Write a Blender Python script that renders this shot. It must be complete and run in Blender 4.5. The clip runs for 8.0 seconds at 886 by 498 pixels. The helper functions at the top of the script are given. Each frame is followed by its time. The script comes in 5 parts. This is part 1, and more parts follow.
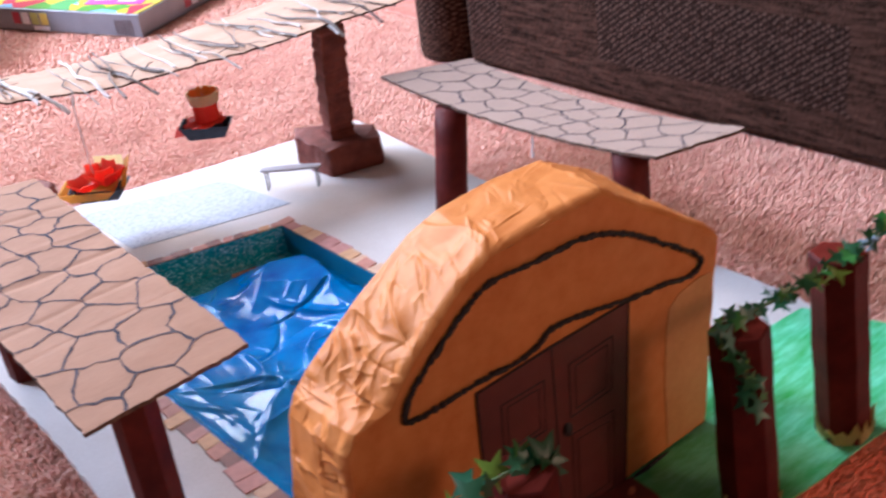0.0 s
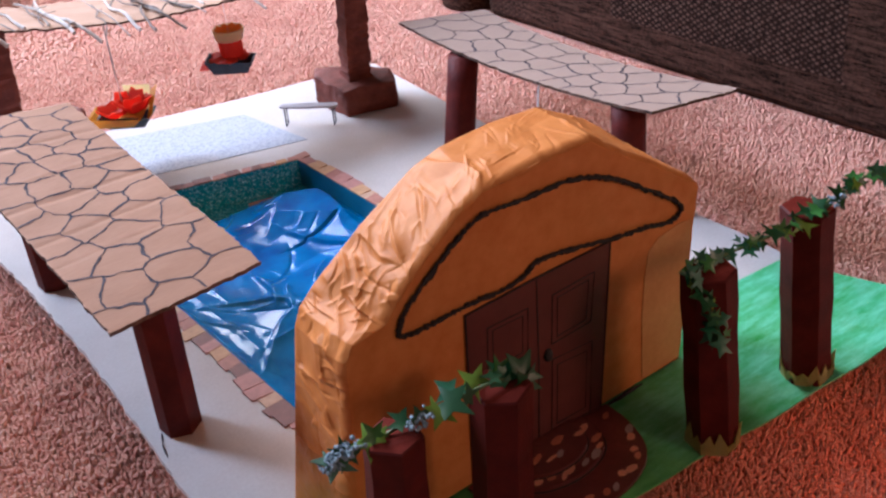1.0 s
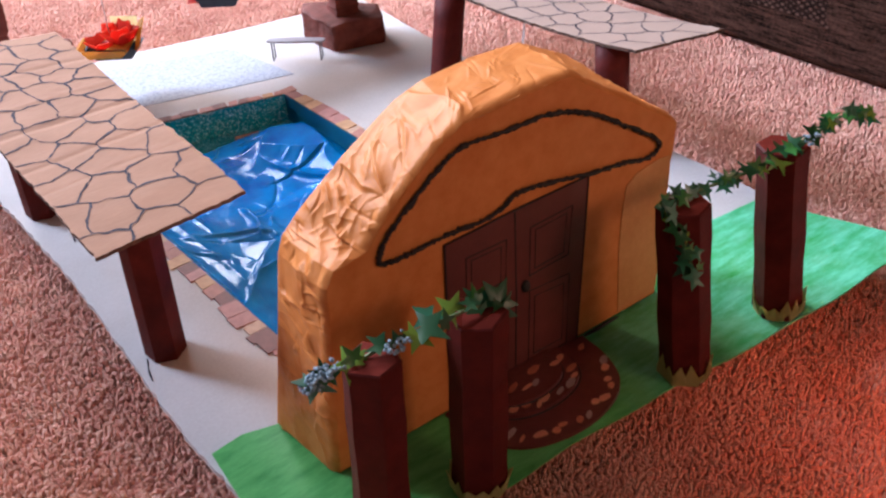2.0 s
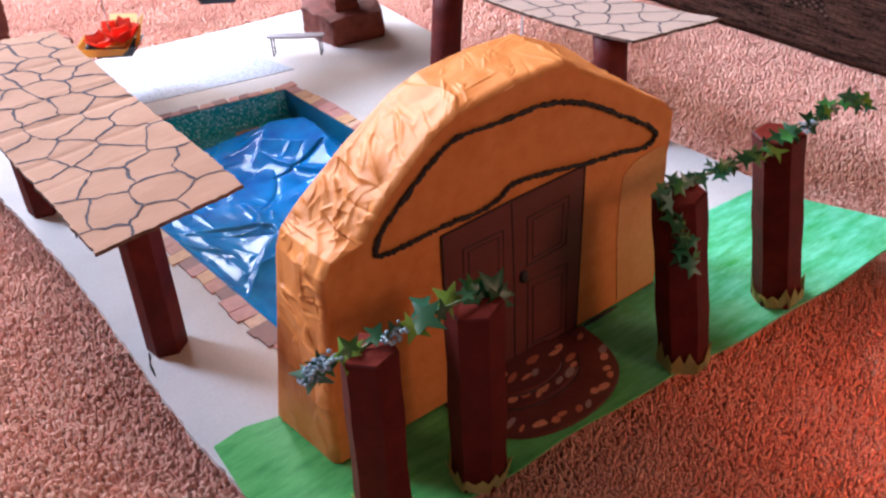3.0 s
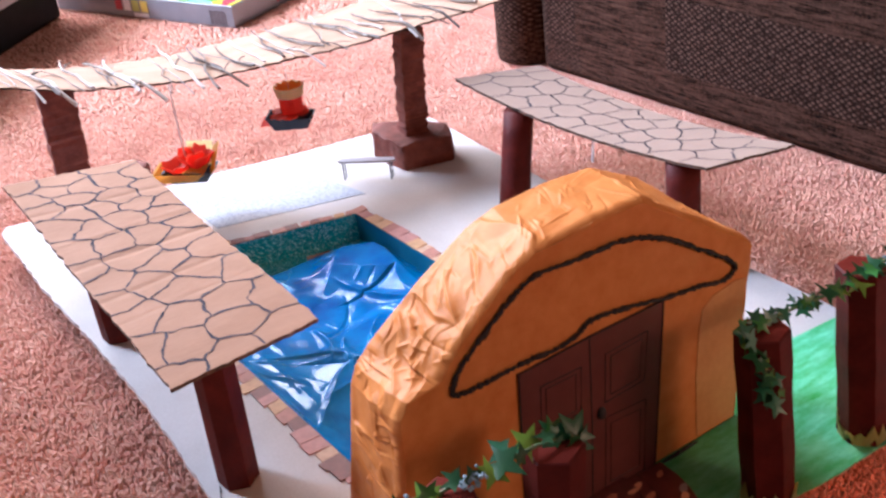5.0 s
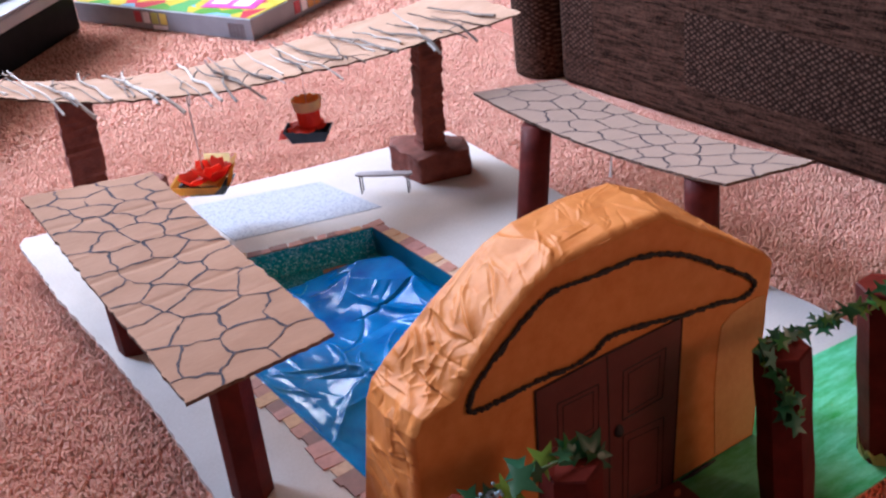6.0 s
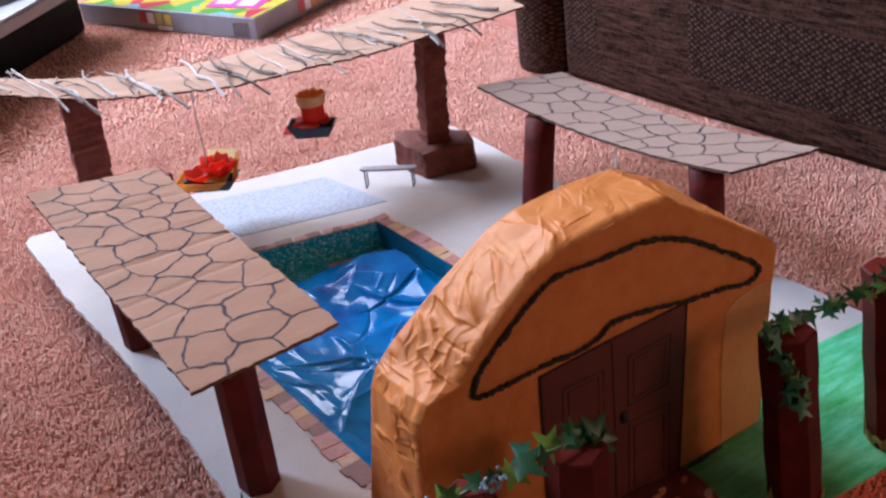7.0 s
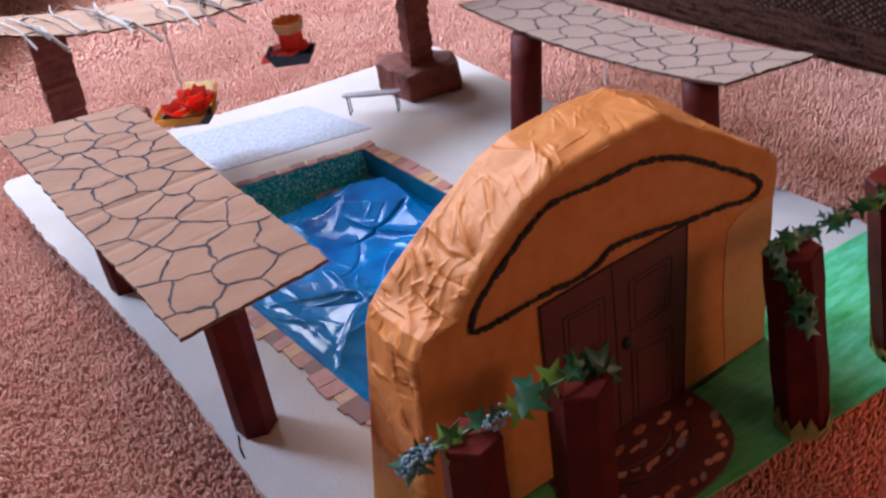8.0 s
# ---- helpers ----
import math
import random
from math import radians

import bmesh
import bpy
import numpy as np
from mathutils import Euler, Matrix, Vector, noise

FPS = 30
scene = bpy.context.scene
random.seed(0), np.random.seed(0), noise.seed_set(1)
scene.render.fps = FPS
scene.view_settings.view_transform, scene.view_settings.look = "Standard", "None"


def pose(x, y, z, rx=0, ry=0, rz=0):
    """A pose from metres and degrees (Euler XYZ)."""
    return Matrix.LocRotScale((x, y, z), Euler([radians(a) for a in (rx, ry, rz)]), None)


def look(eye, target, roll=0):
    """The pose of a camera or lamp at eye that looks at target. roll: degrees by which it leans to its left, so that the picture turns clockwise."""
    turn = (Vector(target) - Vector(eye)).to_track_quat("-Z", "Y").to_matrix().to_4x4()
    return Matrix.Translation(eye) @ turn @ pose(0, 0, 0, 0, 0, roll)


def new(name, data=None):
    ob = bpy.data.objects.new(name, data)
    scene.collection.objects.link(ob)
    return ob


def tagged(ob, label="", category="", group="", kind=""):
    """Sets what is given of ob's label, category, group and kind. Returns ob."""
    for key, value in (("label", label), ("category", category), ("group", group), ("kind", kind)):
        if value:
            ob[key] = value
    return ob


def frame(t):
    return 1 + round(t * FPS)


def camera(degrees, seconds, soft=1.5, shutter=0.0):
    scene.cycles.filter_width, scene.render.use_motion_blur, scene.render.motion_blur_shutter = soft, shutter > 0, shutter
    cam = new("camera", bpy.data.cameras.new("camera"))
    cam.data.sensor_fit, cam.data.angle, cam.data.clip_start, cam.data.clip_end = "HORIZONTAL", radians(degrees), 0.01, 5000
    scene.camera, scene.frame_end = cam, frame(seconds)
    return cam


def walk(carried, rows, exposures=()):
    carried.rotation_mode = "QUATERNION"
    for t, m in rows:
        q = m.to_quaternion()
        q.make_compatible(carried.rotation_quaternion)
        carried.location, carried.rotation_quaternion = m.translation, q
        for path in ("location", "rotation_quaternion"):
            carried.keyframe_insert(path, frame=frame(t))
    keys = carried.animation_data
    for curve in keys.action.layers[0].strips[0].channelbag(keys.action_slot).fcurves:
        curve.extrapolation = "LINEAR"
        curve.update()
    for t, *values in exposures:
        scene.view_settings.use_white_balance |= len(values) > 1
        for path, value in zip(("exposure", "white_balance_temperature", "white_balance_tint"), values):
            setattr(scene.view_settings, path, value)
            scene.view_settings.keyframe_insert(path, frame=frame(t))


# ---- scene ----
cam = camera(42.0, 8.0, soft=2.4, shutter=0.5)
PATH = [
    (0, (-0.217, -0.419, 0.532), (0.799, 0.992, -0.456), -7.8),
    (0.2, (-0.224, -0.43, 0.535), (0.823, 0.969, -0.438), -5.4),
    (0.5, (-0.236, -0.457, 0.546), (0.739, 0.96, -0.474), -6.1),
    (1, (-0.245, -0.475, 0.554), (0.718, 0.923, -0.505), -5.4),
    (1.5, (-0.247, -0.482, 0.549), (0.665, 0.917, -0.551), -5.7),
    (1.7, (-0.251, -0.488, 0.555), (0.694, 0.857, -0.583), -4.1),
    (2.8, (-0.25, -0.497, 0.555), (0.667, 0.861, -0.593), -5.3),
    (3, (-0.248, -0.5, 0.554), (0.678, 0.852, -0.592), -5.3),
    (3.5, (-0.249, -0.492, 0.564), (0.661, 0.899, -0.548), -6.3),
    (4, (-0.243, -0.489, 0.563), (0.679, 0.927, -0.506), -6.4),
    (4.5, (-0.241, -0.489, 0.563), (0.685, 0.945, -0.478), -6.6),
    (5, (-0.245, -0.481, 0.568), (0.665, 1.003, -0.416), -6.8),
    (5.2, (-0.243, -0.479, 0.568), (0.656, 1.019, -0.404), -7.0),
    (6.3, (-0.243, -0.477, 0.567), (0.651, 1.036, -0.387), -6.8),
    (6.5, (-0.245, -0.478, 0.567), (0.648, 1.043, -0.377), -6.9),
    (7, (-0.244, -0.482, 0.558), (0.641, 1.035, -0.398), -7.6),
    (7.5, (-0.24, -0.48, 0.554), (0.639, 1.009, -0.45), -7.7),
    (8, (-0.231, -0.458, 0.551), (0.616, 0.998, -0.527), -10.2),
]
EXPOSURES = [(0.0, -0.06, 5350, 17), (0.5, -0.30, 5350, 17), (1.0, -0.30, 5420, 17), (1.7, -0.12, 5530, 17), (3.0, 0.18, 5550, 17), (3.5, 0.34, 5530, 17), (4.5, 0.22, 5500, 17), (5.2, 0.10, 5450, 17), (6.5, -0.51, 5420, 17), (8.0, -0.48, 5420, 17)]
walk(cam, [(t, look(eye, target, roll)) for t, eye, target, roll in PATH], EXPOSURES)

# ---- light ----
world = bpy.data.worlds.new("world")
scene.world = world
world.use_nodes = True
sky = world.node_tree.nodes.new("ShaderNodeTexSky")
sky.sky_type, sky.sun_disc = "NISHITA", False
sky.sun_elevation, sky.sun_rotation = radians(38), radians(-20)
back = world.node_tree.nodes["Background"]
back.inputs["Strength"].default_value = 0.12
world.node_tree.links.new(sky.outputs["Color"], back.inputs["Color"])


def area_lamp(name, place, target, width, height, watts, colour, spread=180):
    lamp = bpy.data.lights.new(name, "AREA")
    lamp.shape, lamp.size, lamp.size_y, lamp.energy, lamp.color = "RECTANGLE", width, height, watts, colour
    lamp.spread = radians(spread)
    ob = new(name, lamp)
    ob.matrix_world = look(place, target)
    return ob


NORTH, SOUTH, WEST, EAST, CEILING, CARPET = 2.8, -2.3, -2.6, 1.9, 2.5, -0.034
area_lamp("north_window_light", (-1.05, NORTH - 0.03, 1.93), (1.25, 0.66, 0.0), 0.95, 0.95, 48, (0.78, 0.88, 1.0), 70)
# Added lamp with no known source, brightening the board and the eastern carpet.
area_lamp("north_extra_light", (0.40, NORTH - 0.03, 1.62), (0.65, 0.3, 0.0), 1.3, 1.6, 138, (1.0, 0.93, 0.85))
# Added warm fill for the shaded house front; no window is known here.
area_lamp("south_fill_light", (1.1, SOUTH + 0.03, 1.3), (0.30, 0.02, 0.05), 0.7, 0.7, 0.50, (1.0, 0.56, 0.31), 22)
# Added narrow red beam for the red patch on the near carpet, source unknown.
area_lamp("south_red_light", (0.5, SOUTH + 0.03, 1.55), (0.35, -0.39, 0.0), 0.16, 0.16, 0.32, (1.0, 0.12, 0.02), 9)


# ---- materials ----
def material(name):
    m = bpy.data.materials.new(name)
    m.use_nodes = True
    return m, m.node_tree.nodes, m.node_tree.links, m.node_tree.nodes["Principled BSDF"]


def ramp(nodes, stops):
    r = nodes.new("ShaderNodeValToRGB")
    while len(r.color_ramp.elements) < len(stops):
        r.color_ramp.elements.new(0.5)
    for e, (p, c) in zip(r.color_ramp.elements, stops):
        e.position, e.color = p, (*c, 1)
    return r


def noise_node(nodes, links, scale, detail=4, rough=0.6, stretch=None, coord="Object"):
    tc, n = nodes.new("ShaderNodeTexCoord"), nodes.new("ShaderNodeTexNoise")
    n.inputs["Scale"].default_value, n.inputs["Detail"].default_value, n.inputs["Roughness"].default_value = scale, detail, rough
    if stretch:
        mp = nodes.new("ShaderNodeMapping")
        mp.inputs["Scale"].default_value = stretch
        links.new(tc.outputs[coord], mp.inputs["Vector"])
        links.new(mp.outputs["Vector"], n.inputs["Vector"])
    else:
        links.new(tc.outputs[coord], n.inputs["Vector"])
    return n


def bump(nodes, links, height, b, strength=0.3, distance=0.001, normal=None):
    n = nodes.new("ShaderNodeBump")
    n.inputs["Strength"].default_value, n.inputs["Distance"].default_value = strength, distance
    links.new(height, n.inputs["Height"])
    if normal:
        links.new(normal, n.inputs["Normal"])
    links.new(n.outputs["Normal"], b.inputs["Normal"])
    return n


def mix(nodes, links, fac, a, b, blend="MIX"):
    m = nodes.new("ShaderNodeMix")
    m.data_type, m.blend_type = "RGBA", blend
    for value, key in ((fac, 0), (a, 6), (b, 7)):
        if isinstance(value, (int, float)):
            m.inputs[key].default_value = value
        elif isinstance(value, tuple):
            m.inputs[key].default_value = (*value, 1)
        else:
            links.new(value, m.inputs[key])
    return m.outputs[2]


def painted(name, dark, light, scale=60, rough=0.6, relief=0.3, fine=400, stretch=None, spec=0.5, spread=(0.3, 0.7)):
    """Two tones in patches of one scale, with a finer grain in the relief."""
    m, nodes, links, b = material(name)
    n = noise_node(nodes, links, scale, 5, 0.6, stretch)
    r = ramp(nodes, [(spread[0], dark), (spread[1], light)])
    links.new(n.outputs["Fac"], r.inputs["Fac"])
    f = noise_node(nodes, links, fine, 4, 0.7, stretch)
    links.new(mix(nodes, links, 0.25, r.outputs["Color"], ramp_of(nodes, links, f, (0.35, 0.35, 0.35), (0.65, 0.65, 0.65)), "OVERLAY"), b.inputs["Base Color"])
    b.inputs["Roughness"].default_value, b.inputs["Specular IOR Level"].default_value = rough, spec
    bump(nodes, links, f.outputs["Fac"], b, relief, 0.0008)
    return m


def ramp_of(nodes, links, n, a, b):
    r = ramp(nodes, [(0.3, a), (0.7, b)])
    links.new(n.outputs["Fac"], r.inputs["Fac"])
    return r.outputs["Color"]


def carpet_material():
    m, nodes, links, b = material("plush_carpet")
    big, mid, geo = noise_node(nodes, links, 14, 4, 0.6), noise_node(nodes, links, 190, 4, 0.7), nodes.new("ShaderNodeNewGeometry")
    base = mix(nodes, links, 0.5, ramp_of(nodes, links, big, (0.62, 0.285, 0.205), (0.87, 0.540, 0.425)), ramp_of(nodes, links, mid, (0.56, 0.225, 0.155), (0.89, 0.54, 0.42)))
    tone = ramp(nodes, [(0.0, (0.30, 0.29, 0.29)), (0.5, (0.50, 0.50, 0.50)), (1.0, (0.69, 0.68, 0.67))])
    links.new(geo.outputs["Random Per Island"], tone.inputs["Fac"])
    links.new(mix(nodes, links, 0.55, base, tone.outputs["Color"], "OVERLAY"), b.inputs["Base Color"])
    fuzz = noise_node(nodes, links, 1100, 3, 0.8)
    bump(nodes, links, fuzz.outputs["Fac"], b, 0.8, 0.0008)
    b.inputs["Roughness"].default_value, b.inputs["Specular IOR Level"].default_value = 0.95, 0.1
    b.inputs["Sheen Weight"].default_value, b.inputs["Sheen Roughness"].default_value = 0.6, 0.4
    b.inputs["Sheen Tint"].default_value = (1.0, 0.78, 0.66, 1)
    return m


def cardboard_material(name, sheen_grey=0.0, gloss=0.12):
    """Brown card with fibres, broad stains and fine flutes; a grey share paints grazing sheen."""
    m, nodes, links, b = material(name)
    fibre, patch, flute = noise_node(nodes, links, 260, 4, 0.7, (0.35, 2.2, 1)), noise_node(nodes, links, 14, 3), noise_node(nodes, links, 60, 3, 0.6, (0.12, 2.4, 1))
    card = mix(nodes, links, 0.4, ramp_of(nodes, links, patch, (0.335, 0.178, 0.108), (0.42, 0.236, 0.150)), ramp_of(nodes, links, fibre, (0.29, 0.140, 0.080), (0.43, 0.232, 0.138)))
    card = mix(nodes, links, 0.10, card, ramp_of(nodes, links, flute, (0.33, 0.33, 0.33), (0.67, 0.67, 0.67)), "OVERLAY")
    # Grey mixed in stands for the sheen of a grazing view.
    card = mix(nodes, links, sheen_grey, card, (0.34, 0.275, 0.235))
    links.new(card, b.inputs["Base Color"])
    b.inputs["Roughness"].default_value, b.inputs["Specular IOR Level"].default_value = 0.7, gloss
    first = bump(nodes, links, fibre.outputs["Fac"], b, 0.2, 0.0006)
    bump(nodes, links, flute.outputs["Fac"], b, 0.16, 0.0006, first.outputs["Normal"])
    return m


def tissue_material():
    m, nodes, links, b = material("orange_tissue_paper")
    patch, crease, grain = noise_node(nodes, links, 16, 5, 0.6), noise_node(nodes, links, 60, 5, 0.6, (1, 0.6, 1)), noise_node(nodes, links, 500, 3)
    crease.noise_type = "RIDGED_MULTIFRACTAL"
    crease.inputs["Distortion"].default_value = 0.6
    layer = noise_node(nodes, links, 60, 4, 0.6)
    col = mix(nodes, links, 0.5, ramp_of(nodes, links, patch, (0.57, 0.180, 0.036), (0.71, 0.260, 0.068)), ramp_of(nodes, links, layer, (0.52, 0.152, 0.030), (0.75, 0.305, 0.090)))
    links.new(col, b.inputs["Base Color"])
    b.inputs["Roughness"].default_value, b.inputs["Specular IOR Level"].default_value = 0.42, 0.13
    b.inputs["Specular Tint"].default_value = (1.0, 0.82, 0.62, 1)
    first = bump(nodes, links, grain.outputs["Fac"], b, 0.15, 0.0005)
    bump(nodes, links, crease.outputs["Fac"], b, 0.26, 0.0009, first.outputs["Normal"])
    return m


def glitter_material():
    m, nodes, links, b = material("teal_glitter_card")
    tc, v = nodes.new("ShaderNodeTexCoord"), nodes.new("ShaderNodeTexVoronoi")
    v.inputs["Scale"].default_value = 900
    links.new(tc.outputs["Object"], v.inputs["Vector"])
    sep = nodes.new("ShaderNodeSeparateColor")
    links.new(v.outputs["Color"], sep.inputs["Color"])
    # The palest flakes put glints of light into the colour.
    r = ramp(nodes, [(0.0, (0.0, 0.22, 0.28)), (0.6, (0.01, 0.40, 0.47)), (0.84, (0.03, 0.55, 0.62)), (0.89, (0.62, 0.97, 1.0))])
    links.new(sep.outputs["Red"], r.inputs["Fac"])
    links.new(r.outputs["Color"], b.inputs["Base Color"])
    b.inputs["Metallic"].default_value, b.inputs["Roughness"].default_value = 0.25, 0.32
    bump(nodes, links, sep.outputs["Green"], b, 0.7, 0.0008)
    return m


def film_material():
    m, nodes, links, b = material("blue_cellophane")
    patch = noise_node(nodes, links, 26, 4)
    links.new(ramp_of(nodes, links, patch, (0.001, 0.072, 0.31), (0.009, 0.235, 0.65)), b.inputs["Base Color"])
    b.inputs["Roughness"].default_value, b.inputs["Specular IOR Level"].default_value = 0.12, 0.27
    b.inputs["Specular Tint"].default_value = (0.62, 0.84, 1.0, 1)
    b.inputs["Coat Weight"].default_value, b.inputs["Coat Roughness"].default_value = 0.04, 0.02
    b.inputs["Alpha"].default_value = 0.8
    fine = noise_node(nodes, links, 34, 3, 0.5)
    fine.noise_type = "RIDGED_MULTIFRACTAL"
    bump(nodes, links, fine.outputs["Fac"], b, 0.05, 0.0016)
    return m


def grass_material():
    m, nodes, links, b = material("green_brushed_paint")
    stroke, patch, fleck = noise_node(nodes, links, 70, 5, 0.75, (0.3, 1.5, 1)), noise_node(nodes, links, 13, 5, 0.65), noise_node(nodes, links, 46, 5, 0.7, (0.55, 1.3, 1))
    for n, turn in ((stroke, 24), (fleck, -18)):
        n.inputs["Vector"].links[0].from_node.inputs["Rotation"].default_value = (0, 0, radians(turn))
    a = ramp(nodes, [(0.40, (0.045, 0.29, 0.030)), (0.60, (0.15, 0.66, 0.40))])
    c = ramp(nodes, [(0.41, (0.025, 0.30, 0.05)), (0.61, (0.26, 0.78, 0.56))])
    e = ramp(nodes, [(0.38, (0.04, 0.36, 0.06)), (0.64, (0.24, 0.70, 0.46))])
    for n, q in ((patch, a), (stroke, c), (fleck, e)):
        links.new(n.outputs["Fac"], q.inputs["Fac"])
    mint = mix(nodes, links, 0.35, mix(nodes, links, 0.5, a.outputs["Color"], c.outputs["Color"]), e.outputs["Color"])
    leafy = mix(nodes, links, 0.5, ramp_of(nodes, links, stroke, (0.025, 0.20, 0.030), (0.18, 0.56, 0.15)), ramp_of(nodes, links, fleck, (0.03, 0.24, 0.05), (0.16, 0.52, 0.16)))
    # Leafy green west to mint east: partly paint, partly light put into the colour.
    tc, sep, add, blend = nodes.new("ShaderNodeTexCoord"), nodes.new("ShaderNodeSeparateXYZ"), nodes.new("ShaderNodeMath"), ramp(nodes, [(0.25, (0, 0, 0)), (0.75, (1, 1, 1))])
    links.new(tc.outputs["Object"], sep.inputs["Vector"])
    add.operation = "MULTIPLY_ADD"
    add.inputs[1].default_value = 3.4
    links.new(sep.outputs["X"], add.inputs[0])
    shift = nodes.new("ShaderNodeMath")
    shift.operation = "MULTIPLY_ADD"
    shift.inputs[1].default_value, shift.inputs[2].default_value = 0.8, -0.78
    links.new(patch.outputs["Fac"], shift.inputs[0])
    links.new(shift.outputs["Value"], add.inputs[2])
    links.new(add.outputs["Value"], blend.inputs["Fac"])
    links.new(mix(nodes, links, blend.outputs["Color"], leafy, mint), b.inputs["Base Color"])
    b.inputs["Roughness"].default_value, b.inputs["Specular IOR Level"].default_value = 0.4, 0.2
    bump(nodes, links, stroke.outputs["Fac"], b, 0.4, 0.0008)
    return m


def sofa_material():
    """Brown woven cover: streaky cloth with square patches of raised basket weave."""
    m, nodes, links, b = material("brown_patchwork_cloth")
    streak, thread = noise_node(nodes, links, 170, 5, 0.85, (1, 0.10, 1.3)), noise_node(nodes, links, 300, 3, 0.8, (1, 0.9, 0.5))
    long, short = ramp(nodes, [(0.40, (0.0016, 0.0007, 0.0005)), (0.66, (0.135, 0.066, 0.043))]), ramp(nodes, [(0.42, (0.003, 0.0012, 0.0009)), (0.64, (0.085, 0.038, 0.025))])
    links.new(streak.outputs["Fac"], long.inputs["Fac"])
    links.new(thread.outputs["Fac"], short.inputs["Fac"])
    cloth = mix(nodes, links, 0.35, long.outputs["Color"], short.outputs["Color"])
    tc, flat, turned = nodes.new("ShaderNodeTexCoord"), nodes.new("ShaderNodeMapping"), nodes.new("ShaderNodeMapping")
    flat.inputs["Scale"].default_value = (0, 6.2, 10.5)
    turned.inputs["Scale"].default_value, turned.inputs["Rotation"].default_value = (0, 0.72, 1), (radians(45), 0, 0)
    for q in (flat, turned):
        links.new(tc.outputs["Object"], q.inputs["Vector"])
    v = nodes.new("ShaderNodeTexVoronoi")
    v.inputs["Scale"].default_value, v.inputs["Randomness"].default_value = 190, 0.3
    links.new(turned.outputs["Vector"], v.inputs["Vector"])
    weave = ramp(nodes, [(0.12, (0.17, 0.098, 0.070)), (0.44, (0.007, 0.0030, 0.0022))])
    links.new(v.outputs["Distance"], weave.inputs["Fac"])
    dots = mix(nodes, links, 0.35, weave.outputs["Color"], ramp_of(nodes, links, thread, (0.003, 0.0014, 0.001), (0.09, 0.044, 0.031)))
    where = nodes.new("ShaderNodeTexVoronoi")
    where.distance, where.inputs["Scale"].default_value, where.inputs["Randomness"].default_value = "CHEBYCHEV", 1.0, 0.12
    links.new(flat.outputs["Vector"], where.inputs["Vector"])
    sep = nodes.new("ShaderNodeSeparateColor")
    links.new(where.outputs["Color"], sep.inputs["Color"])
    pick = ramp(nodes, [(0.60, (0, 0, 0)), (0.63, (1, 1, 1))])
    links.new(sep.outputs["Red"], pick.inputs["Fac"])
    links.new(mix(nodes, links, pick.outputs["Color"], cloth, dots), b.inputs["Base Color"])
    b.inputs["Roughness"].default_value, b.inputs["Specular IOR Level"].default_value = 0.95, 0.05
    bump(nodes, links, streak.outputs["Fac"], b, 0.5, 0.002)
    return m


def thin_paper(name, dark, light, rough=0.5, clear=0.58):
    """Coloured paper that lets some light through."""
    m = painted(name, dark, light, 60, rough, 0.2)
    nodes, links = m.node_tree.nodes, m.node_tree.links
    b, out = nodes["Principled BSDF"], nodes["Material Output"]
    through_it, both = nodes.new("ShaderNodeBsdfTranslucent"), nodes.new("ShaderNodeMixShader")
    through_it.inputs["Color"].default_value = (*light, 1)
    both.inputs["Fac"].default_value = clear
    links.new(b.outputs["BSDF"], both.inputs[1])
    links.new(through_it.outputs["BSDF"], both.inputs[2])
    links.new(both.outputs["Shader"], out.inputs["Surface"])
    return m


def random_paint(name, stops, rough=0.65):
    """A flat paint whose tone differs from piece to piece."""
    m, nodes, links, b = material(name)
    info, n = nodes.new("ShaderNodeObjectInfo"), noise_node(nodes, links, 150, 4)
    r = ramp(nodes, stops)
    r.color_ramp.interpolation = "CONSTANT"
    links.new(info.outputs["Random"], r.inputs["Fac"])
    links.new(mix(nodes, links, 0.35, r.outputs["Color"], ramp_of(nodes, links, n, (0.3, 0.3, 0.3), (0.7, 0.7, 0.7)), "OVERLAY"), b.inputs["Base Color"])
    b.inputs["Roughness"].default_value = rough
    return m


CARPET_M, TISSUE, GLITTER, FILM, GRASS, SOFA = carpet_material(), tissue_material(), glitter_material(), film_material(), grass_material(), sofa_material()
CARD, SHEEN_CARD = cardboard_material("brown_card"), cardboard_material("sheen_grey_card", 0.6, 0.3)
MARKER = painted("grey_blue_marker", (0.034, 0.028, 0.036), (0.090, 0.076, 0.090), 90, 0.75, 0.1, spec=0.1)
BOARD = painted("white_board", (0.52, 0.475, 0.44), (0.61, 0.57, 0.54), 9, 0.7, 0.08, spec=0.04)
BROWN = painted("dark_red_brown_paint", (0.056, 0.0055, 0.0040), (0.105, 0.0120, 0.0080), 45, 0.6, 0.35, 300, spec=0.14)
ROUGH_BROWN = painted("rough_red_brown_paint", (0.10, 0.024, 0.015), (0.21, 0.058, 0.040), 60, 0.65, 0.9, 220, spec=0.25)
BLACK = painted("black_marker", (0.012, 0.009, 0.009), (0.03, 0.022, 0.02), 200, 0.7, 0.5)
DOOR = painted("door_red_brown_paint", (0.095, 0.016, 0.011), (0.13, 0.027, 0.018), 40, 0.5, 0.3, 260)
POOL_BLUE = painted("smooth_teal_blue_card", (0.006, 0.115, 0.20), (0.016, 0.18, 0.28), 30, 0.4, 0.2)
CUT_EDGE = painted("dark_corrugated_edge", (0.035, 0.018, 0.012), (0.16, 0.085, 0.055), 350, 0.9, 0.8, 700)
PALE_ORANGE = painted("pale_orange_patch", (0.58, 0.26, 0.085), (0.67, 0.33, 0.12), 30, 0.6, 0.3, 200, spec=0.2)
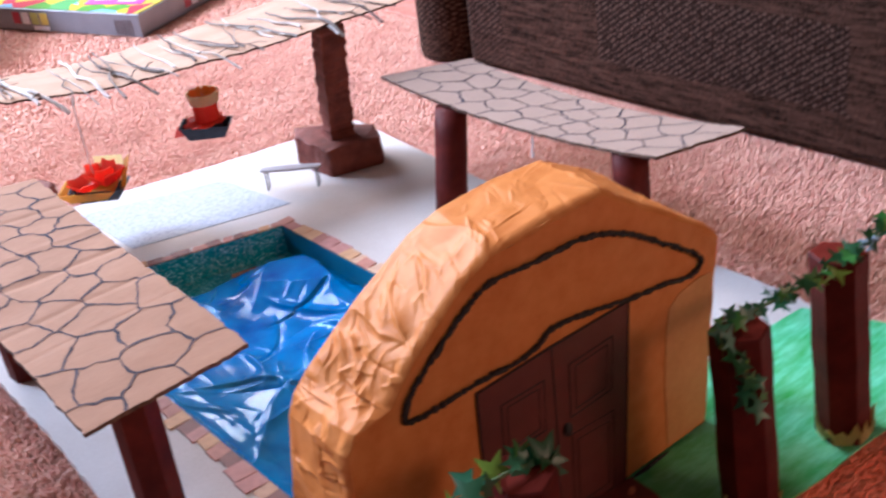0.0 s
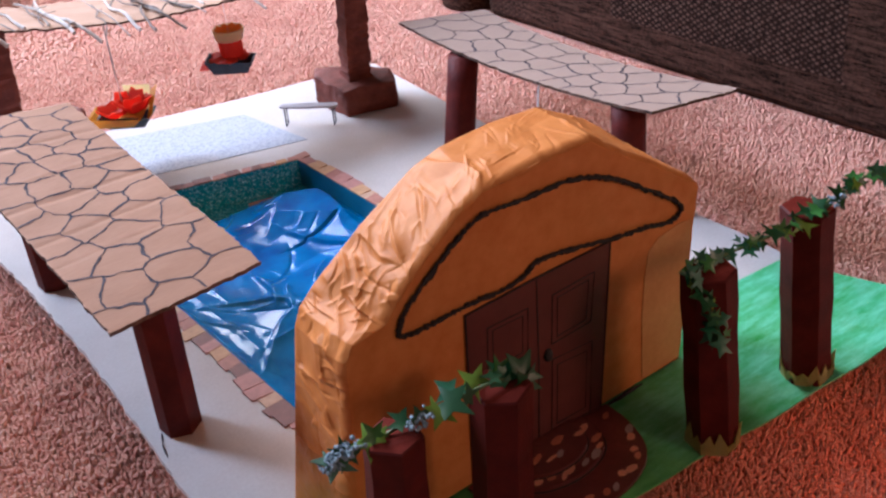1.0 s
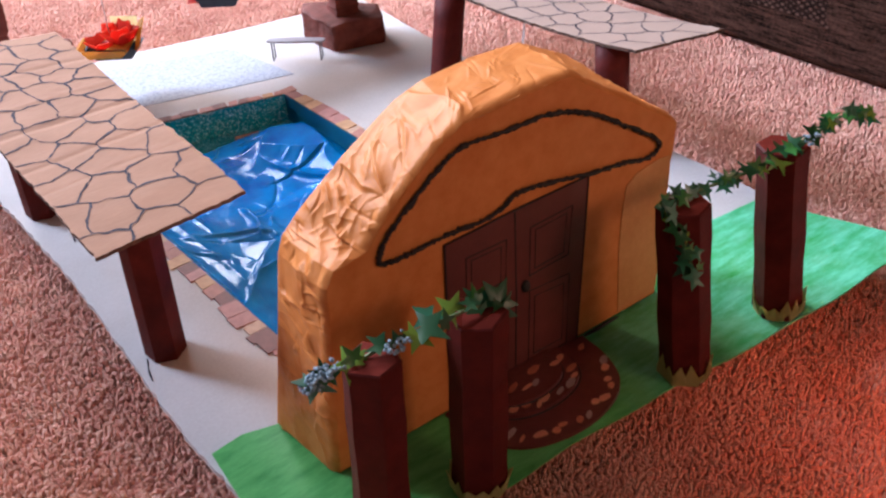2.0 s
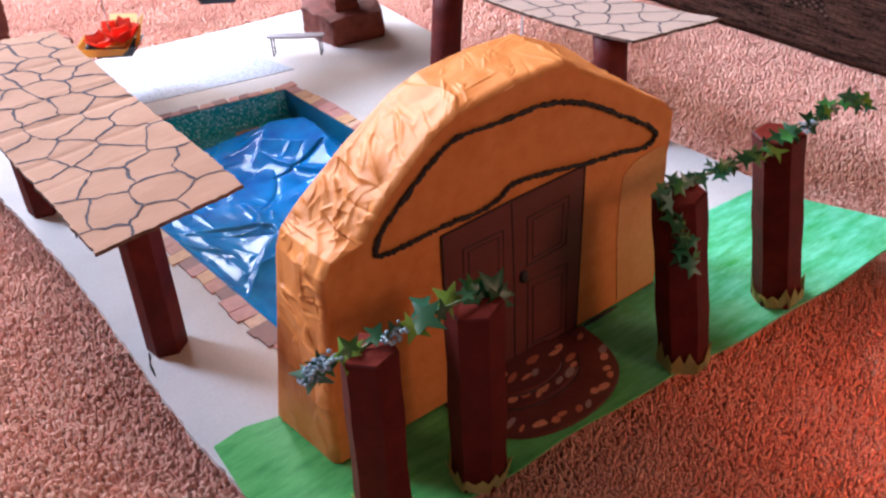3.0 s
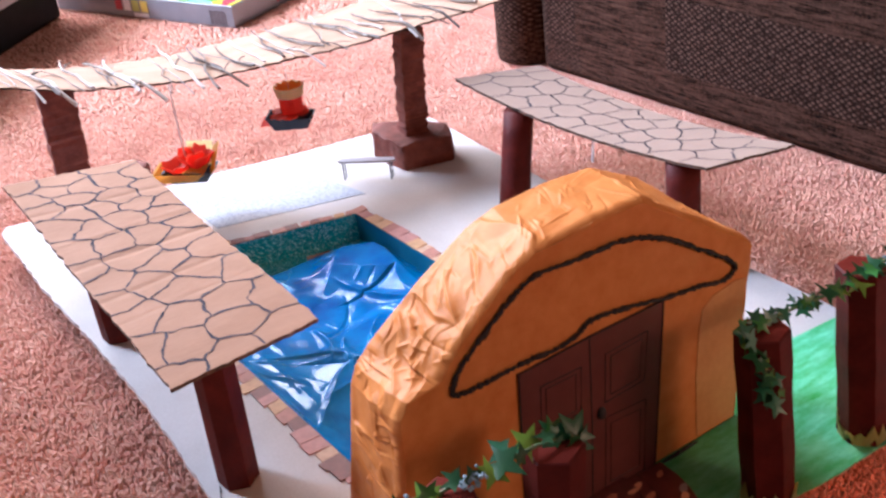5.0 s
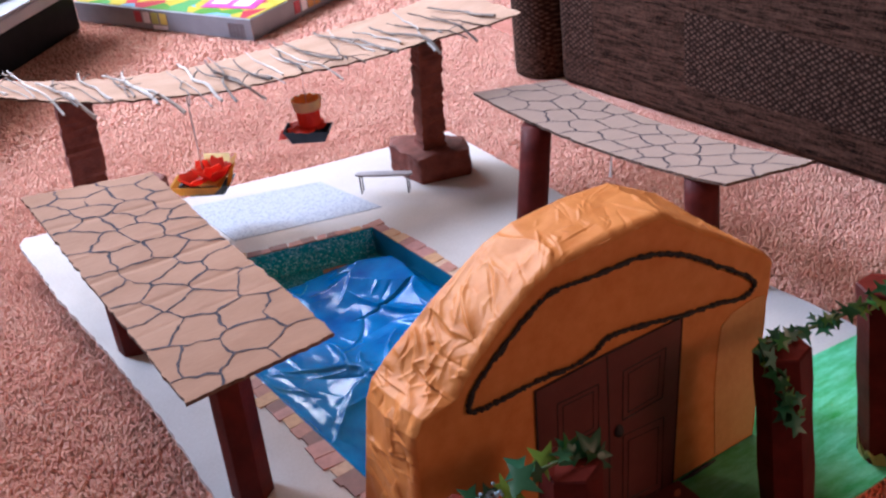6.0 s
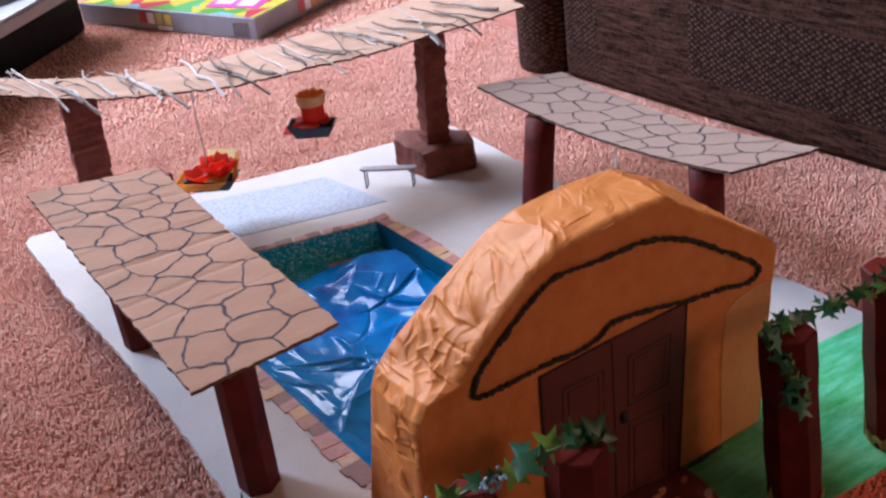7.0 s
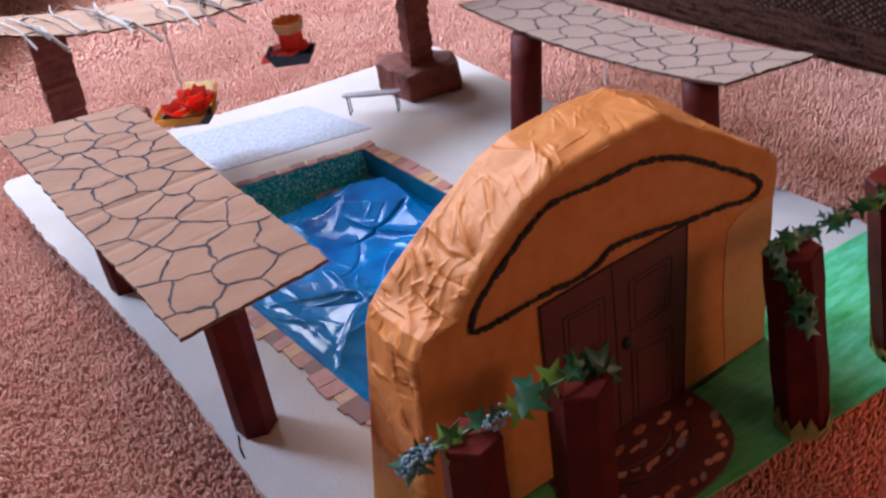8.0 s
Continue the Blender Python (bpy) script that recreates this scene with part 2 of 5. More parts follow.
# Darkened flat carpet: the shade between tufts is put into its colour.
CARPET_SHADED = painted("shaded_carpet_floor", (0.36, 0.14, 0.10), (0.48, 0.21, 0.16), 60, 0.95, 0.9, 300, spec=0.1)
LEAF_GRASS = thin_paper("pale_green_paper", (0.52, 0.50, 0.17), (0.66, 0.65, 0.28), 0.7)
IVY = random_paint("ivy_leaf", [(0.0, (0.012, 0.075, 0.022)), (0.34, (0.04, 0.17, 0.028)), (0.58, (0.17, 0.30, 0.03)), (0.68, (0.02, 0.13, 0.06)), (0.94, (0.12, 0.24, 0.17))], 0.35)
STEM = painted("ivy_stem", (0.05, 0.10, 0.03), (0.14, 0.20, 0.07), 200, 0.6, 0.4)
TWIG = random_paint("twig_bark", [(0.0, (0.46, 0.40, 0.35)), (0.22, (0.15, 0.095, 0.070)), (0.34, (0.62, 0.56, 0.50)), (0.60, (0.075, 0.046, 0.035)), (0.78, (0.22, 0.17, 0.14))])
# Lighter copy of the brown card, with strong light put into the colour.
LIT_CARD = painted("lit_card", (0.47, 0.29, 0.19), (0.58, 0.37, 0.26), 25, 0.8, 0.3, 260, (0.4, 2, 1), 0.2)
BRICKS = random_paint("painted_bricks", [(0.0, (0.40, 0.17, 0.12)), (0.22, (0.52, 0.29, 0.14)), (0.42, (0.21, 0.09, 0.07)), (0.56, (0.44, 0.20, 0.17)), (0.76, (0.33, 0.13, 0.10)), (0.88, (0.54, 0.34, 0.22))])
# Unseen walls and ceiling, toned for how much light they bounce.
WALL = painted("wall_paint", (0.21, 0.16, 0.125), (0.26, 0.20, 0.155), 4, 0.85, 0.1)
CEIL = painted("ceiling_paint", (0.40, 0.38, 0.36), (0.46, 0.44, 0.42), 4, 0.9, 0.1)
RED_PAPER = thin_paper("red_paper", (0.70, 0.05, 0.025), (0.84, 0.10, 0.045), clear=0.66)
YELLOW_PAPER = thin_paper("yellow_paper", (0.76, 0.40, 0.05), (0.86, 0.52, 0.10))
ORANGE_PAPER = thin_paper("orange_paper", (0.78, 0.30, 0.04), (0.92, 0.50, 0.09), clear=0.72)
CREAM_PAPER = thin_paper("cream_paper", (0.86, 0.80, 0.50), (0.93, 0.88, 0.62), clear=0.82)
NAVY_PAPER = painted("navy_paper", (0.012, 0.017, 0.028), (0.03, 0.042, 0.06), 90, 0.6, 0.4)
GREY_CARD = painted("grey_card", (0.30, 0.28, 0.30), (0.40, 0.38, 0.40), 60, 0.6, 0.2)
WIRE = painted("dark_wire", (0.03, 0.03, 0.035), (0.06, 0.06, 0.07), 100, 0.35, 0.2)
THREAD = painted("pale_thread", (0.62, 0.60, 0.58), (0.75, 0.73, 0.70), 100, 0.5, 0.2)


# ---- mesh helpers ----
def part(name, bm, mat, parent=None, label="", smooth=False):
    me = bpy.data.meshes.new(name)
    bm.to_mesh(me)
    bm.free()
    return mesh_part(name, me, mat, parent, label, smooth)


def mesh_part(name, me, mat, parent=None, label="", smooth=False):
    me.materials.append(mat)
    if smooth:
        me.polygons.foreach_set("use_smooth", [True] * len(me.polygons))
    ob = new(name, me)
    ob.parent = parent
    return tagged(ob, label)


def thing(name, label, category, place=(0, 0, 0), group="", kind="", turn=0):
    ob = new(name)
    ob.empty_display_size = 0.02
    ob.matrix_world = pose(*place, 0, 0, turn)
    return tagged(ob, label, category, group, kind)


def box_bm(lo, hi, bevel=0.0):
    bm = bmesh.new()
    bmesh.ops.create_cube(bm, size=1)
    for v in bm.verts:
        v.co = Vector([l + (c + 0.5) * (h - l) for c, l, h in zip(v.co, lo, hi)])
    if bevel:
        bmesh.ops.bevel(bm, geom=bm.edges[:], offset=bevel, segments=2, affect="EDGES", profile=0.6)
    return bm


def prism_bm(points, z0, z1, bevel=0.0):
    """A straight prism over a plan polygon given anticlockwise."""
    bm = bmesh.new()
    low, high = [bm.verts.new((x, y, z0)) for x, y in points], [bm.verts.new((x, y, z1)) for x, y in points]
    n = len(points)
    bm.faces.new(low[::-1])
    bm.faces.new(high)
    for i in range(n):
        bm.faces.new((low[i], low[(i + 1) % n], high[(i + 1) % n], high[i]))
    if bevel:
        bmesh.ops.bevel(bm, geom=bm.edges[:], offset=bevel, segments=2, affect="EDGES", profile=0.6)
    return bm


def tube_bm(points, radii, sides=6, bm=None):
    """A tapered tube along a line of points, closed at both ends."""
    bm = bm or bmesh.new()
    rings, up = [], Vector((0.13, 0.21, 0.97))
    points = [Vector(p) for p in points]
    for i, p in enumerate(points):
        d = (points[min(i + 1, len(points) - 1)] - points[max(i - 1, 0)]).normalized()
        a = d.cross(up).normalized() if abs(d.dot(up)) < 0.98 else d.cross(Vector((1, 0, 0))).normalized()
        c = d.cross(a)
        r = radii[i] if isinstance(radii, (list, tuple)) else radii
        rings.append([bm.verts.new(p + r * (math.cos(k * math.tau / sides) * a + math.sin(k * math.tau / sides) * c)) for k in range(sides)])
    for r0, r1 in zip(rings, rings[1:]):
        for k in range(sides):
            bm.faces.new((r0[k], r0[(k + 1) % sides], r1[(k + 1) % sides], r1[k]))
    bm.faces.new(rings[0][::-1])
    bm.faces.new(rings[-1])
    return bm


def smooth_line(points, steps=6):
    """Points on a rounded line (Catmull-Rom) through the given ones."""
    p = [Vector(q) for q in points]
    p = [p[0]] + p + [p[-1]]
    out = []
    for a, b, c, d in zip(p, p[1:], p[2:], p[3:]):
        for k in range(steps):
            t = k / steps
            out.append(0.5 * (2 * b + (c - a) * t + (2 * a - 5 * b + 4 * c - d) * t * t + (3 * b - a - 3 * c + d) * t ** 3))
    return out + [p[-1]]


def grid_mesh(name, nx, ny, fn):
    """A sheet of nx by ny cells; fn maps two arrays in 0..1 to x, y, z arrays."""
    u, v = np.meshgrid(np.linspace(0, 1, nx + 1), np.linspace(0, 1, ny + 1))
    co = np.stack(fn(u.ravel(), v.ravel()), 1)
    i = (np.arange(ny)[:, None] * (nx + 1) + np.arange(nx)).ravel()
    faces = np.stack([i, i + 1, i + nx + 2, i + nx + 1], 1)
    me = bpy.data.meshes.new(name)
    me.vertices.add(len(co))
    me.vertices.foreach_set("co", co.ravel())
    me.loops.add(faces.size)
    me.loops.foreach_set("vertex_index", faces.ravel())
    me.polygons.add(len(faces))
    me.polygons.foreach_set("loop_start", np.arange(len(faces)) * 4)
    me.update(calc_edges=True)
    return me


def value_noise(x, y, seed=0):
    """Smooth noise in -1..1 on arrays."""
    rng = np.random.RandomState(seed)
    table = rng.rand(256, 256) * 2 - 1
    xi, yi = np.floor(x).astype(int), np.floor(y).astype(int)
    fx, fy = x - xi, y - yi
    fx, fy = fx * fx * (3 - 2 * fx), fy * fy * (3 - 2 * fy)
    at = lambda i, j: table[i % 256, j % 256]
    return (at(xi, yi) * (1 - fx) + at(xi + 1, yi) * fx) * (1 - fy) + (at(xi, yi + 1) * (1 - fx) + at(xi + 1, yi + 1) * fx) * fy


def facets(x, y, seed=0):
    """Noise of flat triangles that meet in sharp creases, as in crumpled paper, in -1..1 on arrays."""
    rng = np.random.RandomState(seed)
    table = rng.rand(128, 128) * 2 - 1
    xi, yi = np.floor(x).astype(int), np.floor(y).astype(int)
    fx, fy = x - xi, y - yi
    at = lambda i, j: table[i % 128, j % 128]
    a, b, c, d = at(xi, yi), at(xi + 1, yi), at(xi, yi + 1), at(xi + 1, yi + 1)
    return np.where(fx > fy, a + fx * (b - a) + fy * (d - b), a + fy * (c - a) + fx * (d - c))


def folds(x, y, count, seed, length, height, width, lean, spread):
    """Many straight paper creases of random place and size on arrays x, y: sharp on one side, sloping on the other."""
    rng = np.random.RandomState(seed)
    out = np.zeros_like(x)
    for _ in range(count):
        cx, cy = rng.uniform(x.min(), x.max()), rng.uniform(y.min(), y.max())
        a = lean + rng.uniform(-spread, spread)
        half, h, w = rng.uniform(*length) / 2, rng.uniform(*height) * rng.choice((1, 1, -0.7)), rng.uniform(*width)
        along, across = (x - cx) * math.cos(a) + (y - cy) * math.sin(a), (y - cy) * math.cos(a) - (x - cx) * math.sin(a)
        across = across + rng.uniform(-6, 6) * along ** 2
        body = np.clip(1 - (along / half) ** 2, 0, 1)
        out += h * body * np.exp(-np.abs(across) / np.where(across > 0, w, w * rng.uniform(2.5, 5)))
    return out


def sheet_bm(corners, z_of, nx, ny, thick, wobble=0.0, torn=9):
    """A card of some thickness between four plan corners (near-left, near-right, far-right, far-left), bent by z_of(u, v)."""
    a, b, c, d = [Vector(p) for p in corners]
    bm = bmesh.new()
    layers = []
    for dz in (0, -thick):
        rows = []
        for j in range(ny + 1):
            v, row = j / ny, []
            for i in range(nx + 1):
                u = i / nx
                p = a.lerp(b, u).lerp(d.lerp(c, u), v)
                if i in (0, nx) or j in (0, ny):
                    p = p + wobble * Vector((noise.noise((u * torn, v * torn, 3)) + 0.5 * noise.noise((u * torn * 3, v * torn * 3, 2)), noise.noise((u * torn, v * torn, 8)) + 0.5 * noise.noise((u * torn * 3, v * torn * 3, 5))))
                row.append(bm.verts.new((p.x, p.y, z_of(u, v) + dz)))
            rows.append(row)
        layers.append(rows)
    top, low = layers
    for j in range(ny):
        for i in range(nx):
            bm.faces.new((top[j][i], top[j][i + 1], top[j + 1][i + 1], top[j + 1][i]))
            bm.faces.new((low[j][i], low[j + 1][i], low[j + 1][i + 1], low[j][i + 1]))
    rim = [(0, i) for i in range(nx)] + [(j, nx) for j in range(ny)] + [(ny, i) for i in range(nx, 0, -1)] + [(j, 0) for j in range(ny, 0, -1)]
    for (j0, i0), (j1, i1) in zip(rim, rim[1:] + rim[:1]):
        bm.faces.new((top[j1][i1], top[j0][i0], low[j0][i0], low[j1][i1])).material_index = 1
    return bm


# ---- the room ----
def carpet_sheet():
    def ground(u, v):
        x, y = WEST + (EAST - WEST) * u, SOUTH + (NORTH - SOUTH) * v
        return x, y, CARPET - 0.0032 + 0.001 * value_noise(x * 9, y * 9, 4)
    floor = mesh_part("floor", grid_mesh("floor", 160, 180, ground), CARPET_SHADED, smooth=True)
    tagged(floor, "salmon pink plush carpet from wall to wall", "carpet", kind="structure")


def carpet_pile(name, x0, x1, y0, y1, step, seed, tall, clear, uneven=1.0):
    """Short blunt tufts standing close together over a stretch of the carpet, all in one mesh."""
    rng = np.random.RandomState(seed)
    x, y = [a.ravel() for a in np.meshgrid(np.arange(x0, x1, step), np.arange(y0, y1, step))]
    x, y = x + rng.uniform(-0.5, 0.5, x.size) * step, y + rng.uniform(-0.5, 0.5, x.size) * step
    keep = ~clear(x, y)
    x, y = x[keep], y[keep]
    n = x.size
    w = step * rng.uniform(0.42, 0.68, n)
    h = tall + uneven * rng.uniform(-1, 1, n) * 0.0017 + uneven * 0.0014 * value_noise(x * 120, y * 120, 3) + 0.0008 * value_noise(x * 50, y * 50, 2) + 0.0012 * value_noise(x * 11, y * 11, 5)
    lx, ly = rng.uniform(-1, 1, n) * 0.0010, rng.uniform(-1, 1, n) * 0.0010
    turn = rng.uniform(0, 6.28, n)
    co = np.zeros((n, 11, 3))
    for k in range(5):
        a = turn + k * math.tau / 5
        swell = rng.uniform(0.75, 1.1, n) * w
        co[:, k] = np.stack([x + 0.8 * w * np.cos(a), y + 0.8 * w * np.sin(a), np.full(n, CARPET - 0.008)], 1)
        co[:, 5 + k] = np.stack([x + lx + swell * np.cos(a), y + ly + swell * np.sin(a), CARPET - 0.010 + h - 0.0012 * rng.uniform(0.7, 1.5, n)], 1)
    co[:, 10] = np.stack([x + lx, y + ly, CARPET - 0.010 + h], 1)
    tri = []
    for k in range(5):
        j = (k + 1) % 5
        tri += [(k, j, 5 + j), (k, 5 + j, 5 + k), (5 + k, 5 + j, 10)]
    faces = (np.array(tri)[None] + np.arange(n)[:, None, None] * 11).reshape(-1, 3)
    me = bpy.data.meshes.new(name)
    me.vertices.add(n * 11)
    me.vertices.foreach_set("co", co.ravel())
    me.loops.add(faces.size)
    me.loops.foreach_set("vertex_index", faces.ravel())
    me.polygons.add(len(faces))
    me.polygons.foreach_set("loop_start", np.arange(len(faces)) * 3)
    me.update(calc_edges=True)
    ob = mesh_part(name, me, CARPET_M, smooth=True)
    tagged(ob, "salmon pink carpet pile of short twisted tufts", "carpet pile", kind="stuff")


def wall_with_openings(name, lo, hi, axis, *openings):
    """A wall from blocks round openings that go through it, one behind each lamp."""
    t = thing(name, "plain brownish room wall, unseen, with lamp openings", "wall", kind="structure")
    o = 1 - axis
    blocks, start = [], lo[o]
    for left, right, sill, head in openings:
        blocks += [(start, left, lo[2], hi[2]), (left, right, lo[2], sill), (left, right, head, hi[2])]
        start = right
    for a, b, z0, z1 in blocks + [(start, hi[o], lo[2], hi[2])]:
        l, h = list(lo), list(hi)
        l[o], h[o], l[2], h[2] = a, b, z0, z1
        part("wall_block", box_bm(l, h), WALL, t)


carpet_sheet()
under = lambda x, y: (x > -0.04) & (x < 0.43) & (y > -0.04) & (y < 0.64) | (x > 0.79)
carpet_pile("carpet_pile", 0.06, 0.62, -0.30, 0.0, 0.0024, 1, 0.0114, under, 0.6)
carpet_pile("carpet_pile", -0.20, 0.06, -0.30, 0.62, 0.0032, 5, 0.0118, under)
carpet_pile("carpet_pile", 0.62, 0.80, -0.30, 0.0, 0.0032, 6, 0.0116, under)
carpet_pile("carpet_pile", 0.06, 0.80, 0.0, 0.62, 0.0028, 7, 0.0118, under, 0.65)
carpet_pile("carpet_pile", -0.20, 0.80, 0.62, 1.10, 0.0029, 8, 0.0118, under, 0.75)
carpet_pile("carpet_pile_far", -0.35, 1.15, 1.10, 2.1, 0.006, 2, 0.0115, lambda x, y: x > 2)
carpet_pile("carpet_pile_west", -0.45, -0.20, -0.30, 1.10, 0.0045, 4, 0.0115, lambda x, y: x > 2)
carpet_pile("carpet_pile_near", -0.45, 0.86, -0.60, -0.30, 0.006, 3, 0.0115, lambda x, y: x > 2)
wall_with_openings("wall_north", (WEST - 0.15, NORTH, CARPET - 0.05), (EAST + 0.15, NORTH + 0.15, CEILING), 1, (-1.55, -0.55, 1.43, 2.43), (-0.27, 1.07, 0.80, 2.44))
wall_with_openings("wall_south", (WEST - 0.15, SOUTH - 0.15, CARPET - 0.05), (EAST + 0.15, SOUTH, CEILING), 1, (0.4, 0.6, 1.45, 1.65), (0.75, 1.45, 0.95, 1.65))
for name, lo, hi in (("wall_east", (EAST, SOUTH, CARPET - 0.05), (EAST + 0.15, NORTH, CEILING)), ("wall_west", (WEST - 0.15, SOUTH, CARPET - 0.05), (WEST, NORTH, CEILING))):
    tagged(part(name, box_bm(lo, hi), WALL), "plain brownish room wall, unseen", "wall", kind="structure")
tagged(part("ceiling", box_bm((WEST - 0.15, SOUTH - 0.15, CEILING), (EAST + 0.15, NORTH + 0.15, CEILING + 0.1)), CEIL), "plain grey ceiling, unseen", "ceiling", kind="structure")


def sofa():
    s = thing("sofa", "dark brown patchwork fabric sofa standing on the carpet", "sofa", (0.712, 0.75, CARPET))
    bm = box_bm((0.0, -2.0, 0.0), (0.95, 0.0, 0.42), 0.014)
    for v in bm.verts:
        v.co.x += 0.067 * -v.co.y
    part("base", bm, SOFA, s, smooth=True)
    part("seat_cushion", box_bm((0.05, -1.95, 0.42), (0.95, -0.02, 0.58), 0.04), SOFA, s, smooth=True)
    pts = [(-0.026 + 0.05 * (1 - math.cos(a)), 0.005 + 0.052 + 0.05 * math.sin(a)) for a in np.linspace(-1.5, 1.5, 9)]
    bm = prism_bm([(0.9, 0.0), (0.9, 0.11)] + pts[::-1], 0.0, 0.62, 0.008)
    part("arm", bm, SOFA, s, smooth=False)


sofa()


# ---- the model board ----
POOL_EDGE = [(0.039, 0.142), (0.267, 0.142), (0.257, 0.507), (0.029, 0.568)]


def board():
    t = thing("model_board", "large white foam board with a green painted front", "board", (0, 0, 0))
    pts = [(-0.062, -0.04), (-0.03, -0.073), (0.06, -0.074), (0.30, -0.078), (0.44, -0.05), (0.466, 0.05), (0.466, 0.1), (0.448, 0.42), (0.46, 0.66), (0.283, 0.695), (0.183, 0.722), (-0.03, 0.768), (-0.046, 0.772), (-0.055, 0.76), (-0.058, 0.6), (-0.053, 0.45), (-0.053, 0.33), (-0.06, 0.2), (-0.066, 0.1)]
    rough, rng = [], random.Random(12)
    for (ax, ay), (bx, by) in zip(pts, pts[1:] + pts[:1]):
        n = max(1, int(math.hypot(bx - ax, by - ay) / 0.006)) if min(ax, bx) < -0.02 else 1
        rough += [(ax + (bx - ax) * k / n + 0.0011 * rng.uniform(-1, 1) * (k > 0), ay + (by - ay) * k / n) for k in range(n)]
    pts = rough
    hole = POOL_EDGE
    bm = bmesh.new()
    outer, inner = [bm.verts.new((x, y, 0)) for x, y in pts], [bm.verts.new((x, y, 0)) for x, y in hole]
    edges = [bm.edges.new((r[i], r[(i + 1) % len(r)])) for r in (outer, inner) for i in range(len(r))]
    bmesh.ops.triangle_fill(bm, edges=edges, use_beauty=True)
    bmesh.ops.recalc_face_normals(bm, faces=bm.faces[:])
    if bm.faces[0].normal.z < 0:
        bmesh.ops.reverse_faces(bm, faces=bm.faces[:])
    geom = bmesh.ops.extrude_face_region(bm, geom=bm.faces[:])["geom"]
    for v in geom:
        if isinstance(v, bmesh.types.BMVert):
            v.co.z += -0.005
    bmesh.ops.recalc_face_normals(bm, faces=bm.faces[:])
    part("sheet", bm, BOARD, t)
    for x, y in ((-0.02, 0.02), (0.42, 0.0), (0.4, 0.6), (0.0, 0.7)):
        part("support", box_bm((x - 0.02, y - 0.02, CARPET - 0.004), (x + 0.02, y + 0.02, -0.005)), BOARD, t)
    front = [(-0.066, 0.02), (-0.05, -0.085)] + [(x, -0.080 - 0.0145 * (0.5 - 0.5 * math.cos(math.pi * min(1, max(0, (x - 0.12) / 0.27)))) + 0.0012 * math.sin(x * 60)) for x in np.linspace(0.0, 0.45, 22)] + [(0.505, -0.098), (0.492, -0.067), (0.453, 0.036)]
    back = [(0.40, 0.04), (0.3, 0.052), (0.1, 0.066), (-0.012, 0.07), (-0.035, 0.077), (-0.06, 0.074)]
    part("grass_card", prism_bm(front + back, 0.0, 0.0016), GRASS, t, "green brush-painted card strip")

    return t


MODEL_BOARD = board()


def pool():
    t = thing("pool", "sunken pool of teal glitter card edged with painted bricks", "pool", (0, 0, 0))
    deep = CARPET + 0.002
    corners = [Vector((x, y, 0)) for x, y in POOL_EDGE]
    centre = sum(corners, Vector()) / 4
    rng = random.Random(5)
    inner = [c + (centre - c).normalized() * 0.0025 for c in corners]
    part("pool_floor", prism_bm([(c.x, c.y) for c in inner], deep, deep + 0.002), GLITTER, t)
    for k, (width, uneven) in enumerate(((0.014, 0.003), (0.0135, 0.003), (0.0085, 0.0012), (0.0155, 0.0035))):
        a, b, ia, ib = corners[k], corners[(k + 1) % 4], inner[k], inner[(k + 1) % 4]
        part("pool_wall", prism_bm([(a.x, a.y), (b.x, b.y), (ib.x, ib.y), (ia.x, ia.y)], deep + 0.0021, 0.0003), POOL_BLUE if k == 1 else GLITTER, t)
        along = (b - a).normalized()
        out = Vector((along.y, -along.x, 0))
        p, end = (-width if k in (1, 3) else 0.0), (b - a).length + (0.009 if k in (1, 3) else 0)
        while p < end - 0.005:
            q = min(end, p + rng.uniform(0.010, 0.019))
            e, skew = width + rng.uniform(-uneven, uneven), rng.uniform(-0.0028, 0.0028)
            ends = [a + along * p - out * 0.0012, a + along * (q - 0.0004) - out * 0.0012, a + along * (q - 0.0004 + skew) + out * e, a + along * (p + skew * 0.8) + out * (e + rng.uniform(-0.0012, 0.0012))]
            part("brick", prism_bm([(v.x, v.y) for v in ends[::-1]], 0.0002, 0.0012 + rng.uniform(0, 0.0006)), BRICKS, t)
            p = q
    return t


pool()


